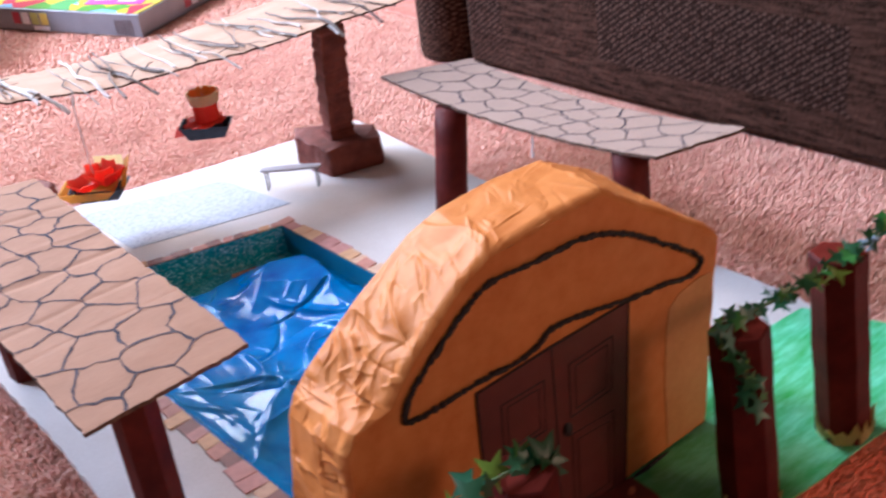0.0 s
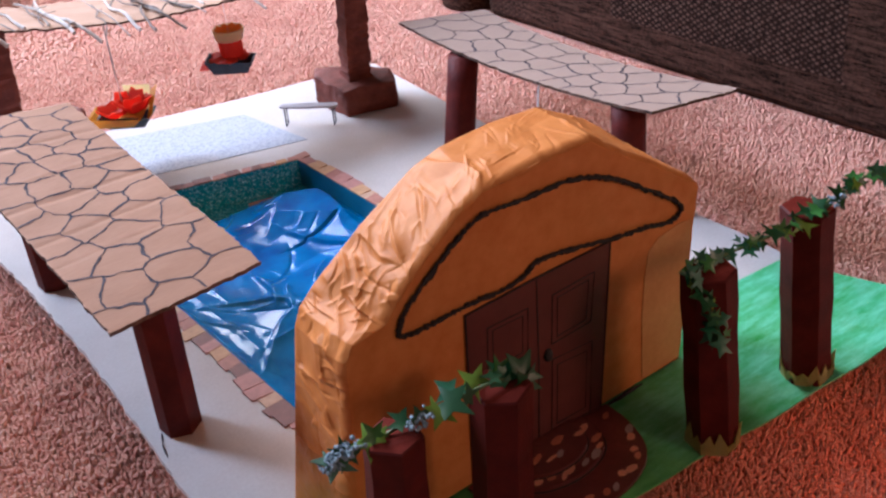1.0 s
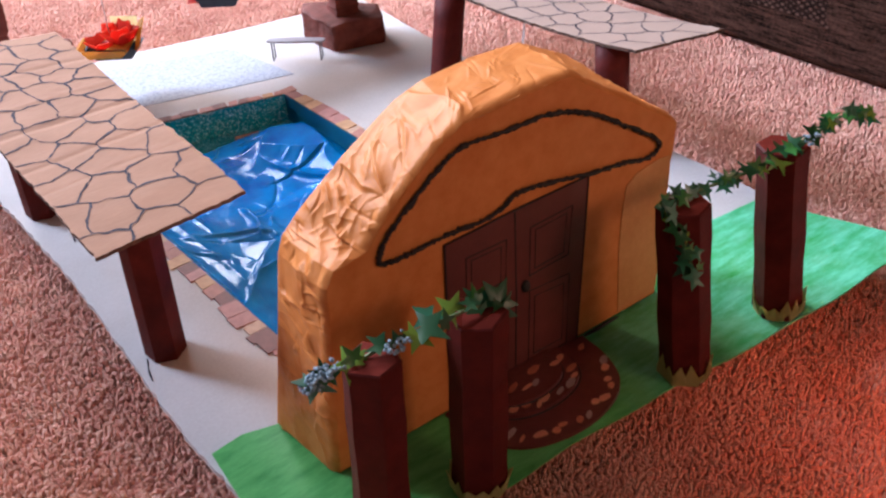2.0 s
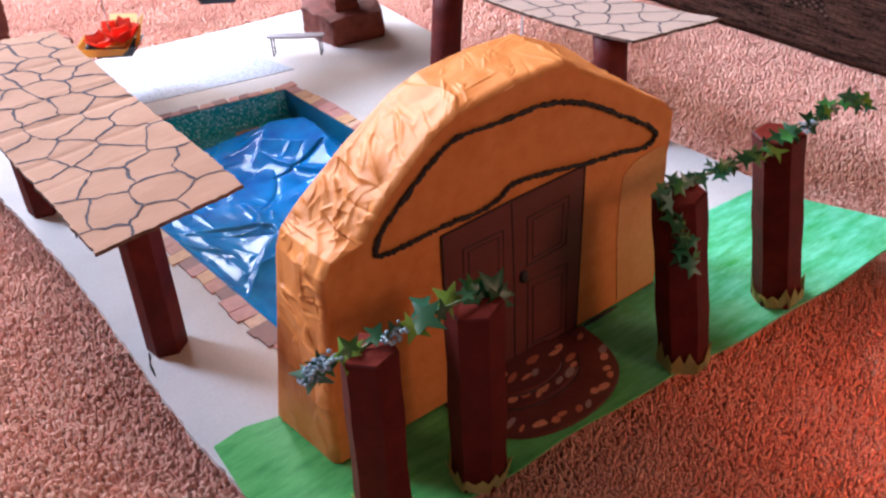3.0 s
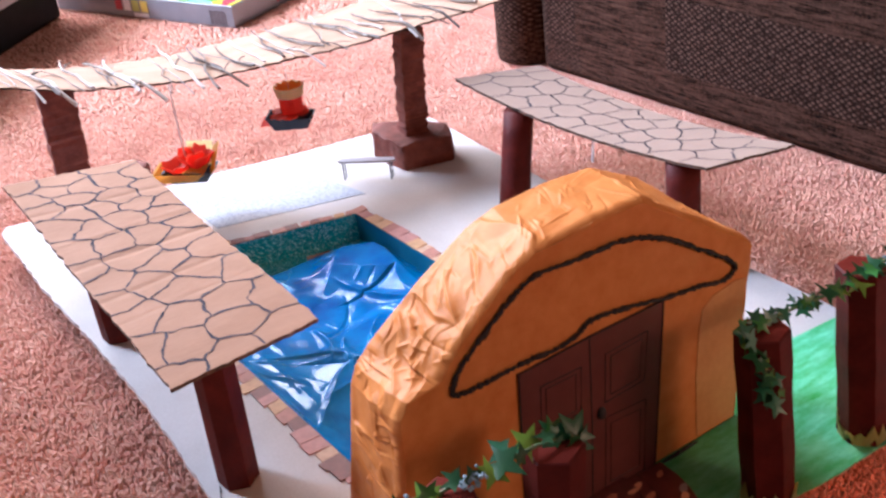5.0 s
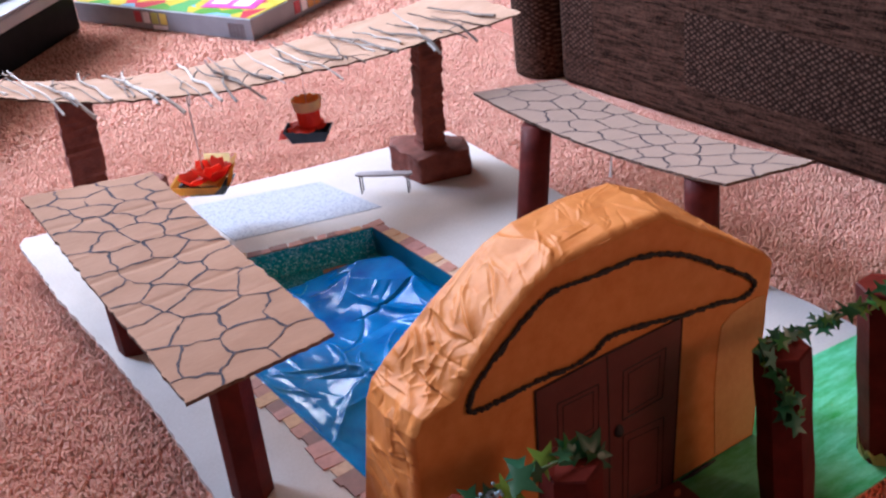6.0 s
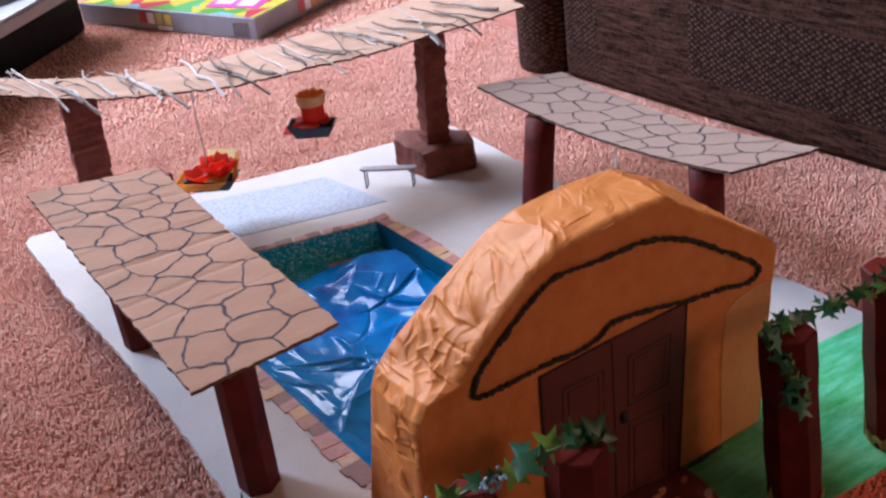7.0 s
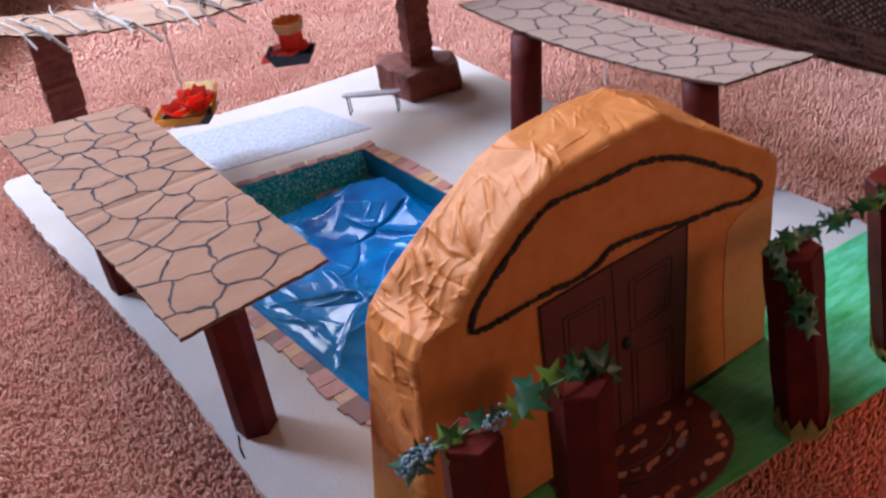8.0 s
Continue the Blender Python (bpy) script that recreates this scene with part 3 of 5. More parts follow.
def pool_film():
    def crumple(u, v):
        (ax, ay), (bx, by), (cx, cy), (dx, dy) = POOL_EDGE
        s, r = 0.012 + 0.976 * u, 0.008 + (0.905 + 0.025 * np.sin(u * 9 + 0.6) - 0.02 * u) * v
        x, y = (ax + (bx - ax) * s) * (1 - r) + (dx + (cx - dx) * s) * r, (ay + (by - ay) * s) * (1 - r) + (dy + (cy - dy) * s) * r
        wx, wy = 0.012 * value_noise(x * 22, y * 22, 21), 0.012 * value_noise(x * 22, y * 22, 22)
        p, q = x + wx, y + wy
        z = CARPET + 0.016 + 0.0085 * facets(p * 11 + q * 5, q * 9 - p * 4, 7) + 0.0012 * facets(p * 31 - q * 14, q * 30 + p * 17, 9) + 0.007 * value_noise(x * 11, y * 11, 3)
        z += 0.004 + 0.014 * np.exp(-((x - 0.215) ** 2 + (y - 0.435) ** 2) / 0.0022)
        z += folds(x, y, 46, 81, (0.05, 0.16), (0.002, 0.0070), (0.0007, 0.0020), 1.2, 1.3)
        z += folds(x, y, 60, 82, (0.012, 0.05), (0.0005, 0.0016), (0.0005, 0.0013), 0.4, 1.6)
        z = np.maximum(z, CARPET + 0.0045)
        rim = np.clip(np.minimum(np.minimum(u, 1 - u) * 10, np.minimum((1 - v) * 7, v * 14)), 0, 1)
        z = CARPET + 0.006 + (z - CARPET - 0.006) * (0.35 + 0.65 * rim)
        z = np.minimum(z + 0.022 * np.exp(-u / 0.05) * np.clip((0.85 - v) * 4, 0, 1), -0.002)
        return x, y, z
    scrap = box_bm((-0.013, -0.0045, 0), (0.013, 0.0045, 0.007), 0.001)
    bmesh.ops.transform(scrap, matrix=pose(0.200, 0.494, CARPET + 0.0042, 4, 0, -13), verts=scrap.verts[:])
    tagged(part("card_scrap", scrap, CARD), "small brown card scrap lying at the pool's end", "card scrap")
    ob = mesh_part("water_film", grid_mesh("water_film", 240, 390, crumple), FILM, smooth=True)
    tagged(ob, "crumpled blue cellophane lying in the pool as water", "plastic film")


pool_film()


def arch_house():
    t = thing("arch_house", "orange tissue-covered arched house front with double door", "model house", (0, 0, 0.0016))
    front = [(-0.006, 0.0), (0.004, 0.148), (0.012, 0.158), (0.034, 0.163), (0.068, 0.194), (0.097, 0.213), (0.114, 0.2205), (0.16, 0.2245), (0.203, 0.222), (0.252, 0.188), (0.299, 0.155), (0.307, 0.147), (0.293, 0.0)]
    rear = [(-0.010, 0.0), (0.013, 0.134), (0.018, 0.146), (0.030, 0.157), (0.069, 0.184), (0.112, 0.208), (0.135, 0.2145), (0.175, 0.217), (0.218, 0.214), (0.262, 0.190), (0.307, 0.148), (0.312, 0.139), (0.294, 0.0)]

    def outline(s):
        """A profile with many points, evenly spaced."""
        pts = [Vector((x, 0, z)) for x, z in s]
        out = []
        for a, b in zip(pts, pts[1:]):
            n = max(2, int((b - a).length / 0.0008))
            out += [a.lerp(b, k / n) for k in range(n)]
        return out + [pts[-1]]

    f = outline(front)
    fr = [Vector((p.x, 0, p.z)) for p in f]
    lens = np.cumsum([0] + [(b - a).length for a, b in zip([Vector((x, 0, z)) for x, z in front], [Vector((x, 0, z)) for x, z in front[1:]])])
    here = np.cumsum([0] + [(b - a).length for a, b in zip(fr, fr[1:])])
    rx, rz = np.interp(here, lens, [p[0] for p in rear]), np.interp(here, lens, [p[1] for p in rear])
    bm = bmesh.new()
    rows, n = 84, len(fr)
    grid = []
    cs, cy = np.meshgrid(here, 0.055 * np.arange(rows + 1) / rows)
    cs, cy = cs + 0.006 * value_noise(cs * 40, cy * 40, 31), cy + 0.006 * value_noise(cs * 40, cy * 40, 32)
    creases = 0.0011 * facets(cs * 34 + cy * 30, cy * 34 - cs * 22, 33) + 0.0008 * facets(cs * 80 - cy * 40, cy * 62 + cs * 45, 34)
    creases += folds(cs, cy, 190, 71, (0.010, 0.05), (0.0006, 0.0018), (0.00025, 0.0006), 0.9, 0.8)
    creases += folds(cs, cy, 300, 72, (0.006, 0.020), (0.0004, 0.0011), (0.0003, 0.0006), 0.4, 1.4)
    creases *= 0.66 + 1.25 * np.exp(-((cs - 0.17) / 0.075) ** 2) + 0.35 * np.exp(-(cs / 0.1) ** 2)
    lap = cs - 0.290 + 0.25 * cy + 0.004 * value_noise(cy * 90, cy * 0, 37)
    creases += 0.0026 * np.exp(-np.abs(lap) / np.where(lap > 0, 0.0011, 0.008)) * np.clip(cy / 0.006, 0, 1)
    wave = value_noise(here * 60, here * 0, 35) + 0.5 * value_noise(here * 170, here * 0, 36)
    for j in range(rows + 1):
        v = j / rows
        row = []
        for i in range(n):
            p = fr[i].lerp(Vector((rx[i], 0.07, rz[i])), v)
            p.y = 0.071 * v
            mid = Vector((0.15, p.y, 0.08))
            out = (p - mid).normalized()
            edge = min(1, 0.2 + v * 5, 0.1 + (1 - v) * 9) * (0.4 if i < 2 or i > n - 3 else 1)
            lift = creases[j, i] * edge - 0.0036 * max(0.0, 1 - v * 9) ** 2 + 0.0006 * wave[i] * max(0.0, 1 - v * 5)
            row.append(bm.verts.new(p + out * lift))
        grid.append(row)
    for j in range(rows):
        for i in range(n - 1):
            bm.faces.new((grid[j][i], grid[j][i + 1], grid[j + 1][i + 1], grid[j + 1][i]))
    for row, flip in ((grid[0], False), (grid[-1], True)):
        half = n // 2
        for i in range(half - 1):
            a, b, c, d = row[i], row[i + 1], row[n - 2 - i], row[n - 1 - i]
            if b is not c:
                bm.faces.new((a, d, c, b) if not flip else (a, b, c, d)).smooth = False
    bmesh.ops.recalc_face_normals(bm, faces=bm.faces[:])
    body = part("body", bm, TISSUE, t, smooth=True)
    for p in body.data.polygons:
        p.use_smooth = len(p.vertices) == 4 and p.area < 0.00001
    bm = bmesh.new()
    # Paler patch, slightly proud of the front's right side.
    patch = [(0.250, 0.004), (0.288, 0.004), (0.2935, 0.060), (0.298, 0.122), (0.286, 0.124), (0.265, 0.121), (0.255, 0.114), (0.2515, 0.094), (0.249, 0.06)]
    near, far = [bm.verts.new((x, -0.0007, z)) for x, z in patch], [bm.verts.new((x, 0.001, z)) for x, z in patch]
    bm.faces.new(near)
    for i in range(len(patch)):
        bm.faces.new((near[i], far[i], far[(i + 1) % len(patch)], near[(i + 1) % len(patch)]))
    part("pale_patch", bm, PALE_ORANGE, t, "paler orange patch on the house front")
    # Dark line in place of the shade in the gap under the wall.
    part("base_gap_shade", tube_bm([(0.214, -0.0022, 0.0006), (0.226, -0.0026, 0.0004), (0.238, -0.0022, 0.0006), (0.249, -0.0020, 0.0004)], [0.0008, 0.0017, 0.0014, 0.0006], 6), BLACK, t, "dark line standing for shade in the gap under the house")
    y = -0.0016
    door = part("double_door", prism_bm([(0, 0), (1, 0), (1, 1), (0, 1)], 0, 1), DOOR, t, "dark red-brown painted card double door")
    bm = bmesh.new()
    quad = [(0.089, 0.0), (0.2065, 0.0), (0.217, 0.1395), (0.150, 0.1405), (0.093, 0.1395)]
    a, b = [bm.verts.new((x, y, z)) for x, z in quad], [bm.verts.new((x, 0.002, z)) for x, z in quad]
    bm.faces.new(a)
    for i in range(len(quad)):
        bm.faces.new((a[i], b[i], b[(i + 1) % len(quad)], a[(i + 1) % len(quad)]))
    bm.to_mesh(door.data)
    bm.free()

    def drawn(corners, r=0.0006):
        pts = [(x, y - 0.0001, z) for x, z in corners]
        part("drawn_line", tube_bm(pts, r, 5), BLACK, door, "black marker line")

    def panel(q):
        drawn(q + q[:1])
        cx, cz = sum(p[0] for p in q) / 4, sum(p[1] for p in q) / 4
        s = [(cx + (x - cx) * 0.74, cz + (z - cz) * 0.80) for x, z in q]
        drawn(s + s[:1], 0.0005)

    panel([(0.107, 0.084), (0.141, 0.085), (0.143, 0.121), (0.109, 0.122)])
    panel([(0.162, 0.082), (0.198, 0.083), (0.202, 0.122), (0.164, 0.121)])
    panel([(0.159, 0.005), (0.196, 0.004), (0.199, 0.066), (0.162, 0.069)])
    panel([(0.102, 0.006), (0.136, 0.006), (0.139, 0.068), (0.105, 0.068)])
    drawn([(0.147, 0.003), (0.150, 0.072), (0.151, 0.139)], 0.0006)
    drawn([(0.089, 0.002), (0.093, 0.1395), (0.150, 0.1405), (0.217, 0.1395), (0.2065, 0.002)], 0.0007)
    bm = bmesh.new()
    bmesh.ops.create_icosphere(bm, subdivisions=2, radius=1)
    for v in bm.verts:
        v.co = Vector((0.158 + v.co.x * 0.0036, y - 0.001 + v.co.y * 0.003, 0.0755 + v.co.z * 0.0052))
    part("door_knob", bm, BLACK, door, "black oval door knob", smooth=True)
    loop = [(0.044, 0.153), (0.048, 0.162), (0.061, 0.174), (0.089, 0.194), (0.111, 0.204), (0.143, 0.202), (0.180, 0.200), (0.202, 0.194), (0.220, 0.186), (0.238, 0.174), (0.260, 0.159), (0.279, 0.145), (0.2855, 0.1355), (0.274, 0.1305), (0.249, 0.136), (0.220, 0.1405), (0.179, 0.1495), (0.152, 0.1525), (0.140, 0.1465), (0.121, 0.1447), (0.102, 0.1465), (0.075, 0.1465), (0.055, 0.1465), (0.044, 0.149)]
    line = smooth_line([(x, y - 0.0003, z) for x, z in loop + loop[:1]], 16)
    rng = random.Random(3)
    line = [p + Vector((rng.uniform(-1, 1), 0, rng.uniform(-1, 1))) * 0.0006 for p in line]
    part("cord", tube_bm(line, [0.0010 + 0.0012 * rng.random() for _ in line], 7), BLACK, t, "black glittery cord outline")


arch_house()


# ---- posts with paper grass, and ivy ----
# Brighter red for the tops: their glossy sheen is put into the colour.
POST_TOP = painted("sheen_red_brown_paint", (0.11, 0.014, 0.009), (0.17, 0.026, 0.016), 60, 0.65, 0.4, 260, spec=0.03)


def post(place, height, lean, turn, label, collar=True):
    t = thing("post", label, "post", (place[0], place[1], 0.0016), "posts before the house")
    bm = bmesh.new()
    rng = random.Random(int(place[0] * 1000) + 77)
    r, rings = 0.0182, []
    for k in range(7):
        f = k / 6
        w = r * (1.0 + 0.03 * math.sin(k * 2.1 + place[0] * 40))
        rings.append([bm.verts.new((lean[0] * f + w * math.cos(turn + i * math.tau / 6), lean[1] * f + w * math.sin(turn + i * math.tau / 6), height * f + (0.002 * rng.uniform(-1, 1) if k == 6 else 0))) for i in range(6)])
    for a, b in zip(rings, rings[1:]):
        for i in range(6):
            bm.faces.new((a[i], a[(i + 1) % 6], b[(i + 1) % 6], b[i]))
    bm.faces.new(rings[0][::-1])
    inner = [bm.verts.new((v.co.x * 0.93 + lean[0] * 0.07, v.co.y * 0.93 + lean[1] * 0.07, v.co.z + 0.001)) for v in rings[-1]]
    for i in range(6):
        j = (i + 1) % 6
        bm.faces.new((rings[-1][i], rings[-1][j], inner[j], inner[i]))
    top = [v.co.copy() for v in inner]
    part("shaft", bm, BROWN, t)
    lid = bmesh.new()
    rim = [lid.verts.new(v) for v in top]
    lid.faces.new(rim)
    foot = [lid.verts.new((v.x, v.y, v.z - 0.004)) for v in top]
    for i in range(6):
        lid.faces.new((foot[i], foot[(i + 1) % 6], rim[(i + 1) % 6], rim[i]))
    part("top", lid, POST_TOP, t, "red-brown top with sheen put into its colour")
    if collar:
        bm = bmesh.new()
        n = 13
        for i in range(n):
            a0, a1 = i * math.tau / n, (i + 1.15) * math.tau / n
            tall, out = rng.uniform(0.012, 0.021), rng.uniform(1.04, 1.28)
            am = (a0 + a1) / 2 + rng.uniform(-0.06, 0.06)
            hexed = lambda a: r * 0.895 / math.cos((a - turn) % (math.tau / 6) - math.tau / 12)
            ring = lambda a, f, z: Vector((f * hexed(a) * math.cos(a), f * hexed(a) * math.sin(a), z))
            lo0, lo1, m0, m1, tip = ring(a0, 1.06, 0), ring(a1, 1.06, 0), ring(a0, 1.05, 0.007), ring(a1, 1.05, 0.007), ring(am, out, tall)
            vs = [bm.verts.new(p) for p in (lo0, lo1, m1, tip, m0)]
            bm.faces.new(vs)
            ins = [bm.verts.new(p * 0.985 + Vector((0, 0, p.z * 0.015))) for p in (lo0, lo1, m1, tip, m0)]
            bm.faces.new(ins[::-1])
            for q in range(5):
                bm.faces.new((vs[q], ins[q], ins[(q + 1) % 5], vs[(q + 1) % 5]))
        part("paper_grass", bm, LEAF_GRASS, t, "fringed pale green paper collar")
    return t


POSTS = [((-0.006, -0.054), 0.136, (0.0025, -0.0055), 0.2), ((0.0605, -0.0675), 0.138, (0.006, 0.0), 0.35), ((0.241, -0.0775), 0.139, (-0.004, 0.008), 0.3), ((0.3465, -0.0735), 0.137, (-0.003, 0.010), 0.1)]
for place, height, lean, turn in POSTS:
    post(place, height, lean, turn, "dark red-brown hexagonal card post with paper grass at its foot")


def leaf_mesh(name, seed):
    """A pointed five-lobed ivy leaf, folded along its midrib, with a little thickness."""
    rng = random.Random(seed)
    bm = bmesh.new()
    rim = []
    for k in range(10):
        a = math.radians(-90 + 36 * k)
        r = (1.0 if k % 2 else 0.46) * rng.uniform(0.85, 1.1)
        if k == 0:
            r = 0.2
        x, y = r * math.cos(a), r * math.sin(a)
        rim.append((x, y, 0.14 * abs(x) - 0.20 * (y - 0.1) ** 2 + rng.uniform(-0.06, 0.06)))
    for dz, flip in ((0.0, False), (-0.035, True)):
        c = bm.verts.new((0, 0, dz))
        vs = [bm.verts.new((x, y, z + dz)) for x, y, z in rim]
        for i in range(10):
            f = (c, vs[i], vs[(i + 1) % 10])
            bm.faces.new(f[::-1] if flip else f)
    me = bpy.data.meshes.new(name)
    bm.to_mesh(me)
    bm.free()
    me.materials.append(IVY)
    me.polygons.foreach_set("use_smooth", [True] * len(me.polygons))
    return me


LEAVES = [leaf_mesh("leaf", s) for s in range(5)]


def berry_bm(seed):
    rng = random.Random(seed)
    bm = bmesh.new()
    for _ in range(18):
        m = Matrix.Translation((rng.uniform(-1, 1) * 0.0055, rng.uniform(-1, 1) * 0.005, rng.uniform(-1, 1) * 0.0035))
        bmesh.ops.create_icosphere(bm, subdivisions=1, radius=rng.uniform(0.0008, 0.0017), matrix=m)
    return bm


FROST = painted("frosted_berries", (0.08, 0.16, 0.20), (0.42, 0.55, 0.63), 420, 0.4, 0.5)


def garland(line, leaves, seed, size, berries, label):
    t = thing("ivy_garland", label, "garland", (0, 0, 0))
    pts = smooth_line(line, 6)
    rng = random.Random(seed)
    part("stem", tube_bm([p + Vector((0, 0, 0.0006 * rng.uniform(-1, 1))) for p in pts], 0.0011, 6), STEM, t)
    for i in range(leaves):
        f = (i + rng.uniform(0, 0.9)) / leaves * (len(pts) - 1)
        p = pts[int(f)].lerp(pts[min(int(f) + 1, len(pts) - 1)], f - int(f))
        s = size * rng.uniform(0.5, 1.22)
        ob = new("leaf", LEAVES[rng.randrange(5)])
        ob.parent = t
        off = Vector((rng.uniform(-1, 1), rng.uniform(-1, 1), rng.uniform(-0.35, 0.9))) * 0.005
        ob.matrix_local = Matrix.Translation(p + off) @ Euler((rng.uniform(0.1, 1.5), rng.uniform(-0.6, 0.6), 0)).to_matrix().to_4x4() @ Matrix.Rotation(rng.uniform(0, 6.28), 4, "Z") @ Matrix.Scale(s, 4)
    for f in berries:
        p = pts[int(f * (len(pts) - 1))]
        ob = part("berry_sprig", berry_bm(int(f * 100) + seed), FROST, t, "frosted pale blue berry sprig")
        ob.location = p + Vector((-0.002, -0.004, 0.003))


garland([(-0.036, -0.046, 0.131), (-0.026, -0.050, 0.138), (-0.006, -0.058, 0.1415), (0.025, -0.064, 0.1455), (0.045, -0.066, 0.1465), (0.066, -0.068, 0.1445), (0.084, -0.071, 0.139)], 19, 11, 0.0125, (0.01, 0.04, 0.07, 0.10, 0.13, 0.16, 0.2, 0.42, 0.47), "trailing plastic ivy garland with frosted berries over two posts")
garland([(0.229, -0.089, 0.098), (0.224, -0.087, 0.118), (0.220, -0.074, 0.139), (0.236, -0.068, 0.145), (0.266, -0.066, 0.141), (0.292, -0.066, 0.137), (0.319, -0.067, 0.136), (0.335, -0.070, 0.141), (0.37, -0.068, 0.140), (0.395, -0.066, 0.140), (0.414, -0.066, 0.141), (0.438, -0.066, 0.130)], 62, 29, 0.0090, (0.72,), "trailing plastic ivy garland draped over two posts")


# ---- steps ----
def steps():
    t = thing("door_steps", "half-round dark brown steps dabbed with orange paint", "steps", (0, 0, 0.0016))
    SPOT = random_paint("orange_dabs", [(0.0, (0.60, 0.20, 0.09)), (0.4, (0.70, 0.29, 0.15)), (0.7, (0.50, 0.15, 0.07)), (0.9, (0.36, 0.26, 0.21))], 0.5)
    DARK = painted("glossy_dark_brown", (0.095, 0.016, 0.012), (0.15, 0.028, 0.020), 60, 0.3, 0.3)
    rng = random.Random(8)
    tiers = [((0.147, 0.0), 0.0645, 0.073, 0.0, 0.003), ((0.145, 0.0), 0.042, 0.044, 0.003, 0.006), ((0.143, 0.0), 0.033, 0.034, 0.006, 0.009)]
    for (cx, cy), rx, ry, z0, z1 in tiers:
        pts = [(cx + rx * math.cos(a) * (1 + 0.02 * math.sin(5 * a)), cy - 0.002 - ry * abs(math.sin(a)) ** 0.62) for a in np.linspace(math.pi, math.tau, 33)]
        part("step", prism_bm(pts, z0, z1, 0.0007), DARK, t)
        if z0:
            # Dark line along the foot of each upper step.
            part("dark_arc", tube_bm([(x, y + 0.0006, z0 + 0.0002) for x, y in [(cx + (x - cx) * 1.035, y * 1.035) for x, y in pts]], 0.0007, 5), BLACK, t, "dark line round the step")
    for (cx, cy), rx, ry, z0, z1, inner in ((*tiers[0], 0.76), (*tiers[1], 0.72), (*tiers[2], 0.35)):
        n = {0.76: 17, 0.72: 11, 0.35: 6}[inner]
        for k in range(n):
            a = math.pi + math.pi * (k + rng.uniform(0.2, 0.8)) / n
            f = rng.uniform(inner + 0.06, 0.92)
            x, y = cx + rx * f * math.cos(a), cy - 0.003 - ry * f * abs(math.sin(a)) ** 0.62
            w, h, turn = rng.uniform(0.0034, 0.0068), rng.uniform(0.0016, 0.0032), 0.25 + rng.uniform(-0.5, 0.5)
            pts = []
            for q in np.linspace(0, math.tau, 8)[:-1]:
                px, py = w * math.cos(q) * rng.uniform(0.8, 1.15), h * math.sin(q) * rng.uniform(0.8, 1.15)
                pts.append((x + px * math.cos(turn) - py * math.sin(turn), y + px * math.sin(turn) + py * math.cos(turn)))
            part("paint_dab", prism_bm(pts, z1 - 0.0002, z1 + 0.0004), SPOT, t)


steps()


# ---- cardboard canopies ----
def pillar(parent, foot, top, half, mat=None, turn=0.0, sides=4, name="pillar", rough=0.0):
    """A card pillar that may lean, from its foot to its top."""
    foot, top = Vector(foot), Vector(top)
    bm = bmesh.new()
    rng = random.Random(int(foot.x * 1e4))
    rings, n = [], 30 if rough else 5
    for k in range(n):
        p = foot.lerp(top, k / (n - 1))
        ring = []
        for i in range(sides):
            a = turn + (i + 0.5) * math.tau / sides
            w = half * (1 + rough * rng.uniform(-1, 1))
            ring.append(bm.verts.new(p + Vector((w * math.cos(a), w * math.sin(a), 0))))
        rings.append(ring)
    for a, b in zip(rings, rings[1:]):
        for i in range(sides):
            bm.faces.new((a[i], a[(i + 1) % sides], b[(i + 1) % sides], b[i]))
    bm.faces.new(rings[0][::-1])
    bm.faces.new(rings[-1])
    if not rough:
        bmesh.ops.bevel(bm, geom=[e for e in bm.edges if len(e.link_faces) == 2 and e.calc_face_angle() > 0.5], offset=0.0015, segments=2, affect="EDGES")
    return part(name, bm, mat or BROWN, parent, smooth=sides > 8)


